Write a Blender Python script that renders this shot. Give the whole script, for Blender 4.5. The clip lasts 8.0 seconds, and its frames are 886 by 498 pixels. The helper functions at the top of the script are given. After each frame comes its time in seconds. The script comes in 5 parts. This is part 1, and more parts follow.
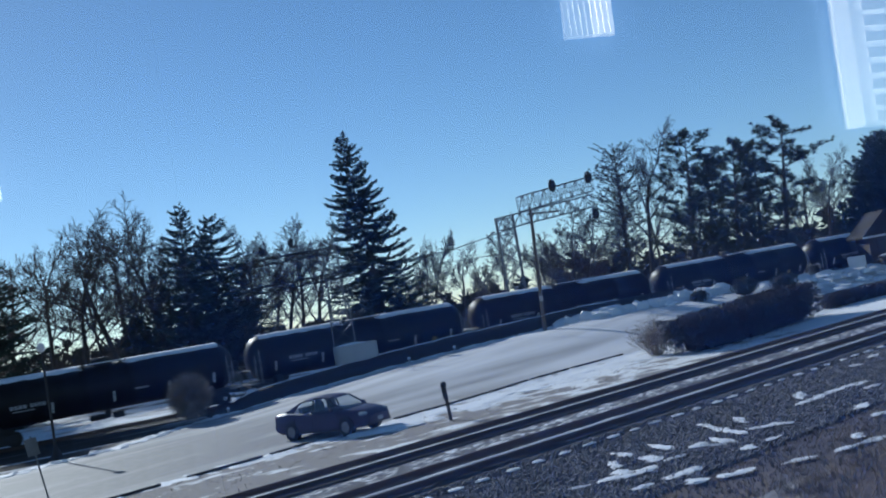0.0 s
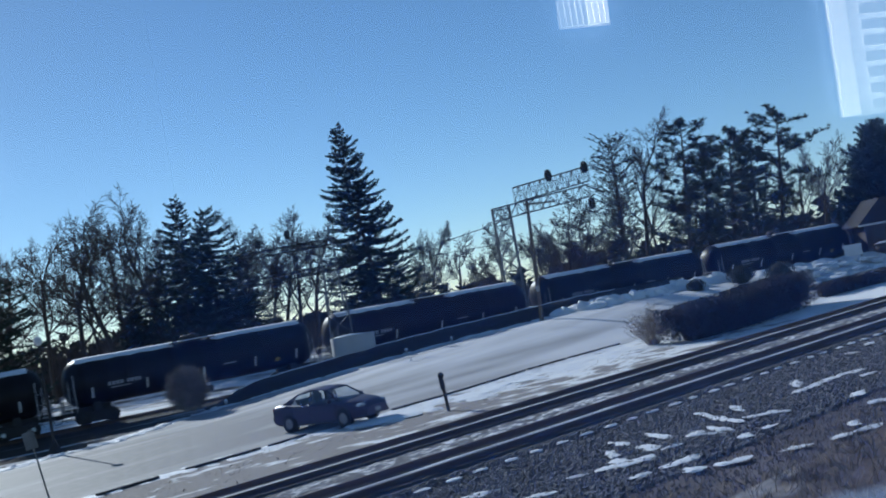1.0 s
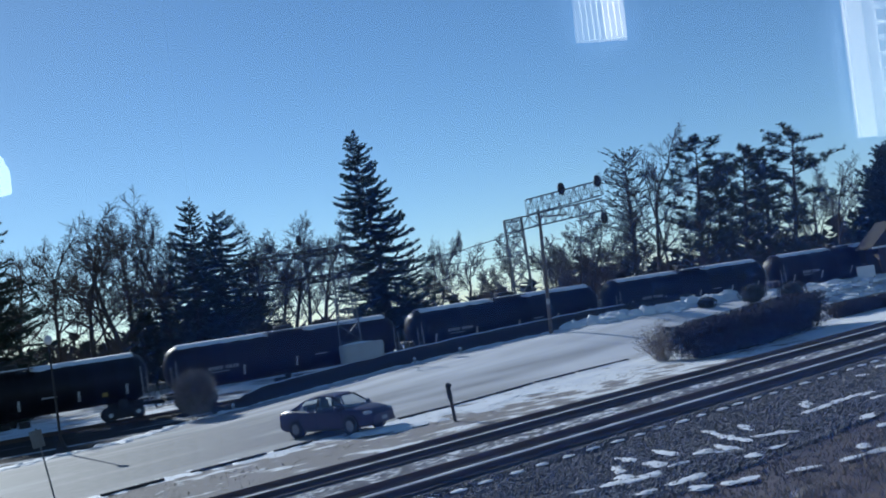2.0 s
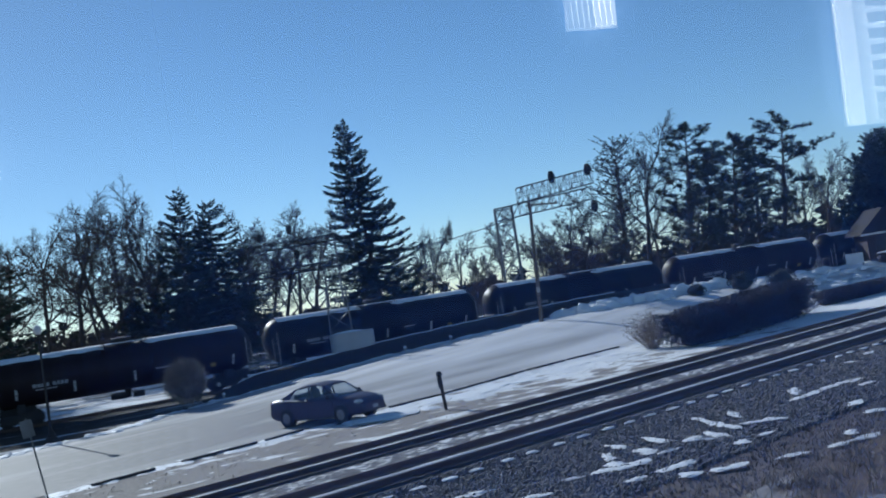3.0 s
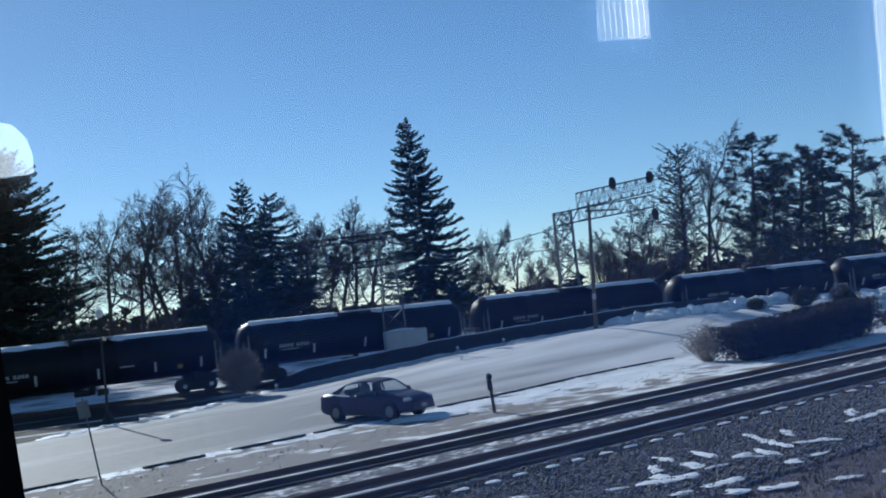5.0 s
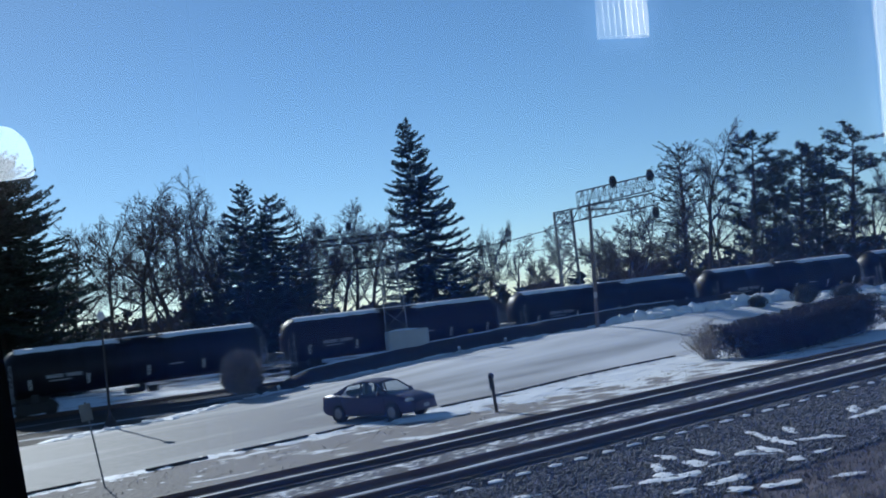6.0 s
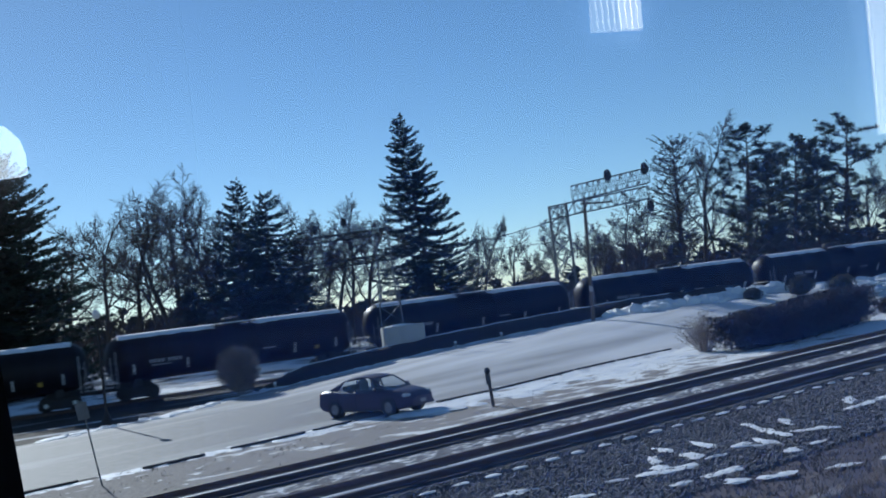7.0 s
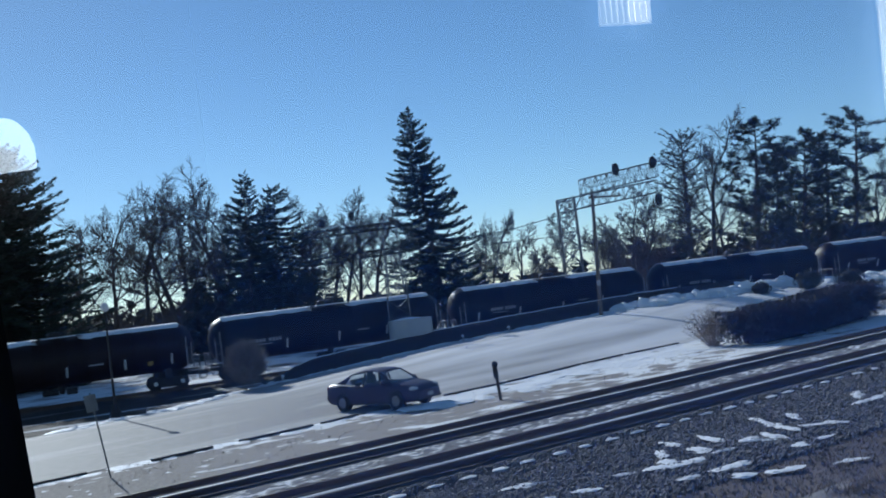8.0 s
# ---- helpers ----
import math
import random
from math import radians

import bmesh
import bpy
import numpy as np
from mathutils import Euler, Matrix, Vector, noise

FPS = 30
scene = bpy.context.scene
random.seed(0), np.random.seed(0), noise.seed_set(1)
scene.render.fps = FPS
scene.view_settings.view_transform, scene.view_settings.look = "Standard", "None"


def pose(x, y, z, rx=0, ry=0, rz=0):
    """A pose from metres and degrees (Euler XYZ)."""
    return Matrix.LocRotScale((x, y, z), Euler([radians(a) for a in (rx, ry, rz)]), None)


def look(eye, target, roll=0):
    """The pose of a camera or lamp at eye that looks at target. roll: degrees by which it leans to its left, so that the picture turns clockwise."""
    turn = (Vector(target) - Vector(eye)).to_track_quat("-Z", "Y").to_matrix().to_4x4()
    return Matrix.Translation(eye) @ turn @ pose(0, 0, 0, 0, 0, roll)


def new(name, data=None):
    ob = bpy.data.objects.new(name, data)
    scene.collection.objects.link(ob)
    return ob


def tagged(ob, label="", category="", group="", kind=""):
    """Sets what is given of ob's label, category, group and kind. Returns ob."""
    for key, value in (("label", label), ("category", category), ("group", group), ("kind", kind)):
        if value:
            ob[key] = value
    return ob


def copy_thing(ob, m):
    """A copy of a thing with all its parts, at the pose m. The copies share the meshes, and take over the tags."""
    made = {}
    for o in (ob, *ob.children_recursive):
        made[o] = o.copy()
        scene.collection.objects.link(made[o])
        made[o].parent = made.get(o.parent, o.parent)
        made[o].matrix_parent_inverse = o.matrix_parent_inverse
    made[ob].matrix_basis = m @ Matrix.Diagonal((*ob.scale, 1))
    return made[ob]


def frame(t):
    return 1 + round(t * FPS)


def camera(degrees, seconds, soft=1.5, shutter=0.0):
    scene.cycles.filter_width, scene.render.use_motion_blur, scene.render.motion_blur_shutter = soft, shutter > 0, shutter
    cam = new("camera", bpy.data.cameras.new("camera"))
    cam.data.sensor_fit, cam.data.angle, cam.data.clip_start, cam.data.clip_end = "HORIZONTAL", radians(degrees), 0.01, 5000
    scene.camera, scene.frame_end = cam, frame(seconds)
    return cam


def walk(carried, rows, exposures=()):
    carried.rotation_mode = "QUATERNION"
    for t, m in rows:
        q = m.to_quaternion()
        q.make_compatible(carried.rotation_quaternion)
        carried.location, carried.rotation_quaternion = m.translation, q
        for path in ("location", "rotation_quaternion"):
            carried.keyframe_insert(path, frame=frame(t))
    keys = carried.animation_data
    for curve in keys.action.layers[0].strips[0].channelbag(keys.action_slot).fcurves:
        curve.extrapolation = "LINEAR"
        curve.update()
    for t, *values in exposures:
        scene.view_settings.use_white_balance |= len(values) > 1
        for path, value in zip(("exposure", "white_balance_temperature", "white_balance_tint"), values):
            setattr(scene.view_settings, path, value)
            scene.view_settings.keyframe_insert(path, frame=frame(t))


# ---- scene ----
# camera behind an added pane, 4.5 m above the tracks, turned by hand
cam = camera(49.0, 8.0, soft=1.9, shutter=0.4)
PATH = [
    (0.0, 0.00, 93.348, 9.840, -3.129), (0.5, 0.00, 91.960, 10.497, -3.598), (1.0, 0.00, 92.778, 10.228, -3.315),
    (1.5, 0.00, 93.316, 9.088, -2.333), (1.7, 0.00, 93.470, 8.745, -2.753), (2.8, 0.00, 93.208, 8.262, -2.512),
    (3.0, 0.00, 92.711, 8.815, -3.299), (3.5, 0.00, 92.427, 8.588, -2.426), (4.0, 0.00, 92.089, 8.711, -2.459),
    (4.1, 0.03, 92.309, 8.245, -2.100), (4.2, 0.07, 92.530, 7.995, -1.440), (4.3, 0.085, 92.450, 7.941, -1.160),
    (4.4, 0.11, 92.510, 7.520, -0.520), (4.5, 0.125, 92.581, 6.876, 0.476), (4.6, 0.125, 92.760, 6.581, 0.050),
    (4.7, 0.125, 93.180, 6.150, 0.085), (5.8, 0.125, 93.197, 6.554, -0.050), (6.0, 0.125, 93.196, 6.657, 0.121),
    (6.5, 0.125, 93.033, 6.708, 0.008), (7.0, 0.125, 92.882, 7.189, -0.132), (7.5, 0.125, 92.839, 7.333, -0.168),
    (8.0, 0.125, 92.563, 7.063, 0.315)]
walk(cam, [(t, pose(x, 0, 4.5, rx, ry, rz)) for t, x, rx, ry, rz in PATH],
     [(0.0, -0.1, 4980, 0), (8.0, -0.1, 4980, 0)])

# ---------------------------------------------------------------- light
SUN_DIR = Vector((-0.45, 0.78, 0.437)).normalized()
world = bpy.data.worlds.new("sky")
scene.world = world
world.use_nodes = True
wn = world.node_tree
sky = wn.nodes.new("ShaderNodeTexSky")
sky.sky_type, sky.sun_disc = "NISHITA", False
sky.sun_elevation, sky.sun_rotation = math.asin(SUN_DIR.z), math.atan2(SUN_DIR.x, SUN_DIR.y)
sky.air_density, sky.dust_density, sky.ozone_density, sky.altitude = 0.85, 0.05, 1.1, 200
wn.links.new(sky.outputs[0], wn.nodes["Background"].inputs[0])
wn.nodes["Background"].inputs[1].default_value = 0.098
sun = new("sun", bpy.data.lights.new("sun", "SUN"))
sun.data.energy, sun.data.angle, sun.data.color = 5.6, radians(0.53), (1.0, 0.87, 0.73)
sun.matrix_basis = look(SUN_DIR * 300, (0, 0, 0))


# ---------------------------------------------------------------- materials
def material(name, base, rough=0.8, dark=None, scale=4.0, fine=40.0, amount=0.5, bump=0.3, metal=0.0,
             random_shade=0.0, stretch=(1, 1, 1), bump_distance=0.02, coat=0.0):
    """Noise at two scales between two colours, with relief."""
    m = bpy.data.materials.new(name)
    m.use_nodes = True
    nt = m.node_tree
    b = nt.nodes["Principled BSDF"]
    dark = dark or tuple(c * 0.55 for c in base)
    tc = nt.nodes.new("ShaderNodeTexCoord")
    mp = nt.nodes.new("ShaderNodeMapping")
    mp.inputs["Scale"].default_value = stretch
    nt.links.new(tc.outputs["Object"], mp.inputs[0])
    big, small = nt.nodes.new("ShaderNodeTexNoise"), nt.nodes.new("ShaderNodeTexNoise")
    for n, s in ((big, scale), (small, fine)):
        n.inputs["Scale"].default_value, n.inputs["Detail"].default_value = s, 5.0
        nt.links.new(mp.outputs[0], n.inputs["Vector"])
    add = nt.nodes.new("ShaderNodeMath")
    add.operation = "ADD"
    nt.links.new(big.outputs[0], add.inputs[0])
    nt.links.new(small.outputs[0], add.inputs[1])
    ramp = nt.nodes.new("ShaderNodeMapRange")
    ramp.inputs[1].default_value, ramp.inputs[2].default_value = 1.0 - 0.5 * amount, 1.0 + 0.5 * amount
    nt.links.new(add.outputs[0], ramp.inputs[0])
    mix = nt.nodes.new("ShaderNodeMix")
    mix.data_type = "RGBA"
    mix.inputs["A"].default_value, mix.inputs["B"].default_value = (*dark, 1), (*base, 1)
    nt.links.new(ramp.outputs[0], mix.inputs["Factor"])
    out = mix.outputs["Result"]
    if random_shade:
        info = nt.nodes.new("ShaderNodeNewGeometry")
        hsv = nt.nodes.new("ShaderNodeHueSaturation")
        r2 = nt.nodes.new("ShaderNodeMapRange")
        r2.inputs[3].default_value, r2.inputs[4].default_value = 1 - random_shade, 1 + random_shade
        nt.links.new(info.outputs["Random Per Island"], r2.inputs[0])
        nt.links.new(r2.outputs[0], hsv.inputs["Value"])
        nt.links.new(out, hsv.inputs["Color"])
        out = hsv.outputs[0]
    nt.links.new(out, b.inputs["Base Color"])
    b.inputs["Roughness"].default_value, b.inputs["Metallic"].default_value = rough, metal
    b.inputs["Coat Weight"].default_value = coat
    if bump:
        bp = nt.nodes.new("ShaderNodeBump")
        bp.inputs["Strength"].default_value, bp.inputs["Distance"].default_value = bump, bump_distance
        nt.links.new(small.outputs[0], bp.inputs["Height"])
        nt.links.new(bp.outputs[0], b.inputs["Normal"])
    return m


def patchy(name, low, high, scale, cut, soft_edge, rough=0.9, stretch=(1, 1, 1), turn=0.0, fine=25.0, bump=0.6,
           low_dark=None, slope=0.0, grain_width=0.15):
    """Ground with patches of one cover (snow) lying over another; slope shifts the mix along the turned x axis."""
    m = bpy.data.materials.new(name)
    m.use_nodes = True
    nt = m.node_tree
    b = nt.nodes["Principled BSDF"]
    tc = nt.nodes.new("ShaderNodeTexCoord")
    mp = nt.nodes.new("ShaderNodeMapping")
    mp.inputs["Rotation"].default_value = (0, 0, turn)
    nt.links.new(tc.outputs["Object"], mp.inputs[0])
    mp2 = nt.nodes.new("ShaderNodeMapping")
    mp2.inputs["Scale"].default_value = stretch
    nt.links.new(mp.outputs[0], mp2.inputs[0])
    n1, n2, n3 = (nt.nodes.new("ShaderNodeTexNoise") for _ in range(3))
    for n, s, d in ((n1, scale, 6.0), (n2, fine, 4.0), (n3, scale * 0.35, 3.0)):
        n.inputs["Scale"].default_value, n.inputs["Detail"].default_value = s, d
        nt.links.new(mp2.outputs[0] if n is not n2 else mp.outputs[0], n.inputs["Vector"])
    mean = nt.nodes.new("ShaderNodeMath")
    mean.operation = "MULTIPLY_ADD"
    mean.inputs[1].default_value = 0.6
    nt.links.new(n3.outputs[0], mean.inputs[0])
    nt.links.new(n1.outputs[0], mean.inputs[2])
    src = mean.outputs[0]
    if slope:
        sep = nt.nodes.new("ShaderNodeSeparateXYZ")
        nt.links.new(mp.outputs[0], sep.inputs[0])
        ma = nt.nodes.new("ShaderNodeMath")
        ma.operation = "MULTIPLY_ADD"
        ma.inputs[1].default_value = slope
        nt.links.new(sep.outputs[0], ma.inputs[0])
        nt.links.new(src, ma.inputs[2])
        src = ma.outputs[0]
    mask = nt.nodes.new("ShaderNodeMapRange")
    mask.inputs[1].default_value, mask.inputs[2].default_value = cut, cut + soft_edge
    nt.links.new(src, mask.inputs[0])
    grain = nt.nodes.new("ShaderNodeMix")
    grain.data_type = "RGBA"
    grain.inputs["A"].default_value = (*(low_dark or tuple(c * 0.35 for c in low)), 1)
    grain.inputs["B"].default_value = (*low, 1)
    gr = nt.nodes.new("ShaderNodeMapRange")
    gr.inputs[1].default_value, gr.inputs[2].default_value = 0.5 - grain_width, 0.5 + grain_width
    nt.links.new(n2.outputs[0], gr.inputs[0])
    nt.links.new(gr.outputs[0], grain.inputs["Factor"])
    mix = nt.nodes.new("ShaderNodeMix")
    mix.data_type = "RGBA"
    mix.inputs["B"].default_value = (*high, 1)
    nt.links.new(grain.outputs["Result"], mix.inputs["A"])
    nt.links.new(mask.outputs[0], mix.inputs["Factor"])
    nt.links.new(mix.outputs["Result"], b.inputs["Base Color"])
    b.inputs["Roughness"].default_value = rough
    b.inputs["Specular IOR Level"].default_value = 0.2
    bp = nt.nodes.new("ShaderNodeBump")
    bp.inputs["Strength"].default_value, bp.inputs["Distance"].default_value = bump, 0.05
    nt.links.new(n2.outputs[0], bp.inputs["Height"])
    nt.links.new(bp.outputs[0], b.inputs["Normal"])
    return m


TRACK_TURN = radians(36.0)
SNOW = material("snow", (0.80, 0.81, 0.83), 0.7, (0.66, 0.67, 0.70), 1.5, 9.0, 0.8, 0.5)
GROUND = patchy("winter_grass_with_snow", (0.16, 0.12, 0.08), (0.74, 0.75, 0.78), 0.25, 0.62, 0.2)
# Slope darkens the lot towards the near left: lens falloff put into its colour
ROAD = patchy("packed_snow_with_falloff", (0.24, 0.23, 0.22), (0.66, 0.655, 0.67), 0.35, 1.02, 0.46, 0.75,
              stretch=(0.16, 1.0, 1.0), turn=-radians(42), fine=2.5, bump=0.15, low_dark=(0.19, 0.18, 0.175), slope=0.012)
VERGE = patchy("dead_grass_verge", (0.33, 0.30, 0.275), (0.80, 0.80, 0.80), 1.1, 1.03, 0.07, stretch=(0.5, 1.0, 1.0),
               turn=-TRACK_TURN, fine=9.0, low_dark=(0.17, 0.15, 0.135), slope=0.0085, grain_width=0.16)
BALLAST = material("dark_ballast", (0.10, 0.095, 0.10), 0.95, (0.03, 0.028, 0.032), 2.0, 14.0, 0.7, 1.0, bump_distance=0.04)
DIRT = patchy("brown_gravelly_dirt", (0.115, 0.095, 0.088), (0.17, 0.14, 0.125), 0.8, 0.78, 0.3, stretch=(0.3, 1.0, 1.0),
              turn=-TRACK_TURN, fine=14.0, bump=0.7, low_dark=(0.04, 0.034, 0.034), grain_width=0.14)
OLD_GRASS = patchy("flattened_dead_grass", (0.14, 0.105, 0.075), (0.55, 0.55, 0.57), 0.7, 0.90, 0.12, stretch=(0.35, 1.0, 1.0),
                   turn=-TRACK_TURN, fine=9.0, bump=0.8, low_dark=(0.05, 0.038, 0.030), grain_width=0.14)
SIX_FOOT = patchy("snowy_ballast", (0.16, 0.15, 0.155), (0.74, 0.75, 0.78), 6.0, 0.80, 0.12, stretch=(0.6, 1.0, 1.0),
                  turn=-TRACK_TURN, fine=8.0, bump=1.0, low_dark=(0.04, 0.04, 0.045))
BED = material("oily_ballast", (0.034, 0.032, 0.034), 0.95, (0.014, 0.013, 0.015), 3.0, 10.0, 0.7, 1.0, bump_distance=0.05)
TIE = material("creosoted_wood", (0.045, 0.036, 0.03), 0.9, (0.02, 0.017, 0.016), 3.0, 30.0, 0.7, 0.4, random_shade=0.3)
RAIL = material("rusty_rail_steel", (0.10, 0.07, 0.055), 0.6, (0.05, 0.035, 0.03), 6.0, 50.0, 0.6, 0.1, metal=0.5)
TIMBER = material("weathered_timber", (0.075, 0.06, 0.05), 0.9, (0.03, 0.026, 0.024), 5.0, 40.0, 0.7, 0.4)
TANK = material("black_tank_paint", (0.012, 0.012, 0.014), 0.45, (0.006, 0.006, 0.008), 1.2, 14.0, 0.8, 0.05)
TANK.node_tree.nodes["Principled BSDF"].inputs["Specular IOR Level"].default_value = 0.14
TANK_B = material("rust_brown_tank_paint", (0.020, 0.013, 0.014), 0.5, (0.010, 0.007, 0.008), 1.2, 14.0, 0.8, 0.05)
TANK_B.node_tree.nodes["Principled BSDF"].inputs["Specular IOR Level"].default_value = 0.14
STEEL_DARK = material("grimy_black_steel", (0.022, 0.02, 0.02), 0.7, (0.008, 0.008, 0.008), 5.0, 30.0, 0.7, 0.2)
MARKING = material("dull_white_paint", (0.45, 0.45, 0.46), 0.6, (0.28, 0.28, 0.30), 8.0, 60.0, 0.7, 0.0)
REFLECTIVE = material("reflective_tape", (0.80, 0.80, 0.78), 0.35, (0.6, 0.6, 0.55), 8.0, 60.0, 0.5, 0.0)
YELLOW = material("yellow_sheet", (0.55, 0.40, 0.06), 0.6, (0.35, 0.25, 0.05), 8.0, 60.0, 0.5, 0.0)
GALV = material("weathered_galvanised_steel", (0.18, 0.19, 0.20), 0.55, (0.10, 0.105, 0.11), 3.0, 40.0, 0.6, 0.05, metal=0.4)
POLE_WOOD = material("grey_pole_wood", (0.15, 0.125, 0.10), 0.9, (0.08, 0.065, 0.055), 2.0, 20.0, 0.7, 0.3, stretch=(4, 4, 0.4))
CONCRETE = material("weathered_concrete", (0.42, 0.42, 0.41), 0.85, (0.30, 0.30, 0.30), 1.2, 18.0, 0.6, 0.2)
BARK = material("grey_bark", (0.085, 0.07, 0.06), 0.95, (0.04, 0.034, 0.03), 2.0, 25.0, 0.8, 0.3)
TWIG = material("bare_twigs", (0.10, 0.08, 0.068), 0.95, (0.055, 0.044, 0.04), 2.0, 25.0, 0.8, 0.0)
NEEDLE = material("spruce_needles", (0.040, 0.066, 0.045), 0.8, (0.016, 0.028, 0.020), 0.6, 12.0, 0.8, 0.0, random_shade=0.4)
PINE = material("pine_needles", (0.075, 0.085, 0.045), 0.8, (0.032, 0.040, 0.024), 0.6, 12.0, 0.8, 0.0, random_shade=0.4)
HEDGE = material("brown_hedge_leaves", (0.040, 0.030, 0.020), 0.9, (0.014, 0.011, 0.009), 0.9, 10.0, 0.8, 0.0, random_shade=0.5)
EVERGREEN = material("dark_evergreen_leaves", (0.03, 0.038, 0.022), 0.85, (0.014, 0.018, 0.012), 0.9, 10.0, 0.8, 0.0, random_shade=0.5)
DRY = material("pale_dry_stems", (0.34, 0.28, 0.22), 0.95, (0.18, 0.145, 0.11), 1.2, 14.0, 0.8, 0.0, random_shade=0.4)
GREY_STEM = material("grey_dry_stems", (0.30, 0.265, 0.24), 0.95, (0.14, 0.12, 0.105), 1.2, 14.0, 0.8, 0.0, random_shade=0.4)
POST_BLACK = material("matt_black_paint", (0.004, 0.004, 0.004), 1.0, (0.002, 0.002, 0.002), 4.0, 30.0, 0.5, 0.0)
POST_BLACK.node_tree.nodes["Principled BSDF"].inputs["Specular IOR Level"].default_value = 0.0
CAR_PAINT = material("dark_plum_metallic_paint", (0.055, 0.045, 0.085), 0.45, (0.040, 0.033, 0.065), 0.8, 60.0, 0.7, 0.0, metal=0.1, coat=0.0)
CAR_PAINT.node_tree.nodes["Principled BSDF"].inputs["Specular IOR Level"].default_value = 0.3
RUBBER = material("tyre_rubber", (0.02, 0.02, 0.02), 0.9, (0.01, 0.01, 0.01), 4.0, 30.0, 0.5, 0.1)
ALLOY = material("dull_alloy", (0.26, 0.26, 0.28), 0.45, (0.16, 0.16, 0.18), 6.0, 40.0, 0.5, 0.0, metal=0.7)
BLACK_TRIM = material("black_plastic", (0.015, 0.015, 0.016), 0.5, (0.008, 0.008, 0.008), 5.0, 40.0, 0.5, 0.0)
LENS = material("headlamp_plastic", (0.55, 0.56, 0.58), 0.12, (0.4, 0.41, 0.43), 6.0, 40.0, 0.5, 0.0)
RED_LENS = material("red_lamp_plastic", (0.25, 0.01, 0.012), 0.2, (0.15, 0.006, 0.008), 6.0, 40.0, 0.5, 0.0)
ROOFING = material("dark_shingles", (0.022, 0.019, 0.018), 0.95, (0.012, 0.010, 0.010), 2.0, 25.0, 0.7, 0.4)
BRICK = material("dark_brown_siding", (0.045, 0.032, 0.028), 0.9, (0.03, 0.022, 0.02), 1.5, 20.0, 0.7, 0.3)
WHITE_WALL = material("white_siding", (0.70, 0.70, 0.70), 0.7, (0.55, 0.55, 0.56), 2.0, 20.0, 0.6, 0.1)
EARTH = material("dark_leaf_litter_bank", (0.036, 0.029, 0.025), 0.95, (0.015, 0.013, 0.012), 1.5, 9.0, 0.8, 1.0, bump_distance=0.06)
# Blue picked so the unseen room mirrors in the pane as haze
ROOM = material("blue_veil_room_paint", (0.40, 0.56, 0.92), 0.9, (0.36, 0.51, 0.86), 2.0, 30.0, 0.6, 0.1)
# Dark tone for an added panel that mirrors no haze at the left
VEIL_BLOCK = material("veil_blocking_dark", (0.05, 0.035, 0.03), 0.7, (0.025, 0.018, 0.016), 1.5, 20.0, 0.6, 0.1)


def glow(name, color, strength):
    m = bpy.data.materials.new(name)
    m.use_nodes = True
    b = m.node_tree.nodes["Principled BSDF"]
    b.inputs["Base Color"].default_value = (*color, 1)
    b.inputs["Emission Color"].default_value = (*color, 1)
    b.inputs["Emission Strength"].default_value = strength
    return m


def clear_glass(name, tint, gloss):
    m = bpy.data.materials.new(name)
    m.use_nodes = True
    nt = m.node_tree
    nt.nodes.remove(nt.nodes["Principled BSDF"])
    tr, gl, mx = nt.nodes.new("ShaderNodeBsdfTransparent"), nt.nodes.new("ShaderNodeBsdfGlossy"), nt.nodes.new("ShaderNodeMixShader")
    tr.inputs[0].default_value = (*tint, 1)
    gl.inputs["Roughness"].default_value = 0.0
    mx.inputs[0].default_value = gloss
    nt.links.new(tr.outputs[0], mx.inputs[1])
    nt.links.new(gl.outputs[0], mx.inputs[2])
    nt.links.new(mx.outputs[0], nt.nodes["Material Output"].inputs[0])
    return m


# High gloss lays the mirrored room over the view as a veil
PANE = clear_glass("veil_pane_glass", (1, 1, 1), 0.20)
CAR_GLASS = clear_glass("tinted_car_glass", (0.86, 0.90, 0.92), 0.12)
# Emission at three strengths stands in for daylight on the mirrored blinds
BLIND = glow("bright_glow_blind", (1.0, 0.88, 0.74), 2.6)
BLIND_DIM = glow("dim_glow_blind", (0.9, 0.86, 0.80), 1.25)
BLIND_FAINT = glow("faint_glow_blind", (0.85, 0.84, 0.82), 0.8)
LAMP_WHITE = glow("lit_white_shade", (1.0, 0.93, 0.86), 3.6)


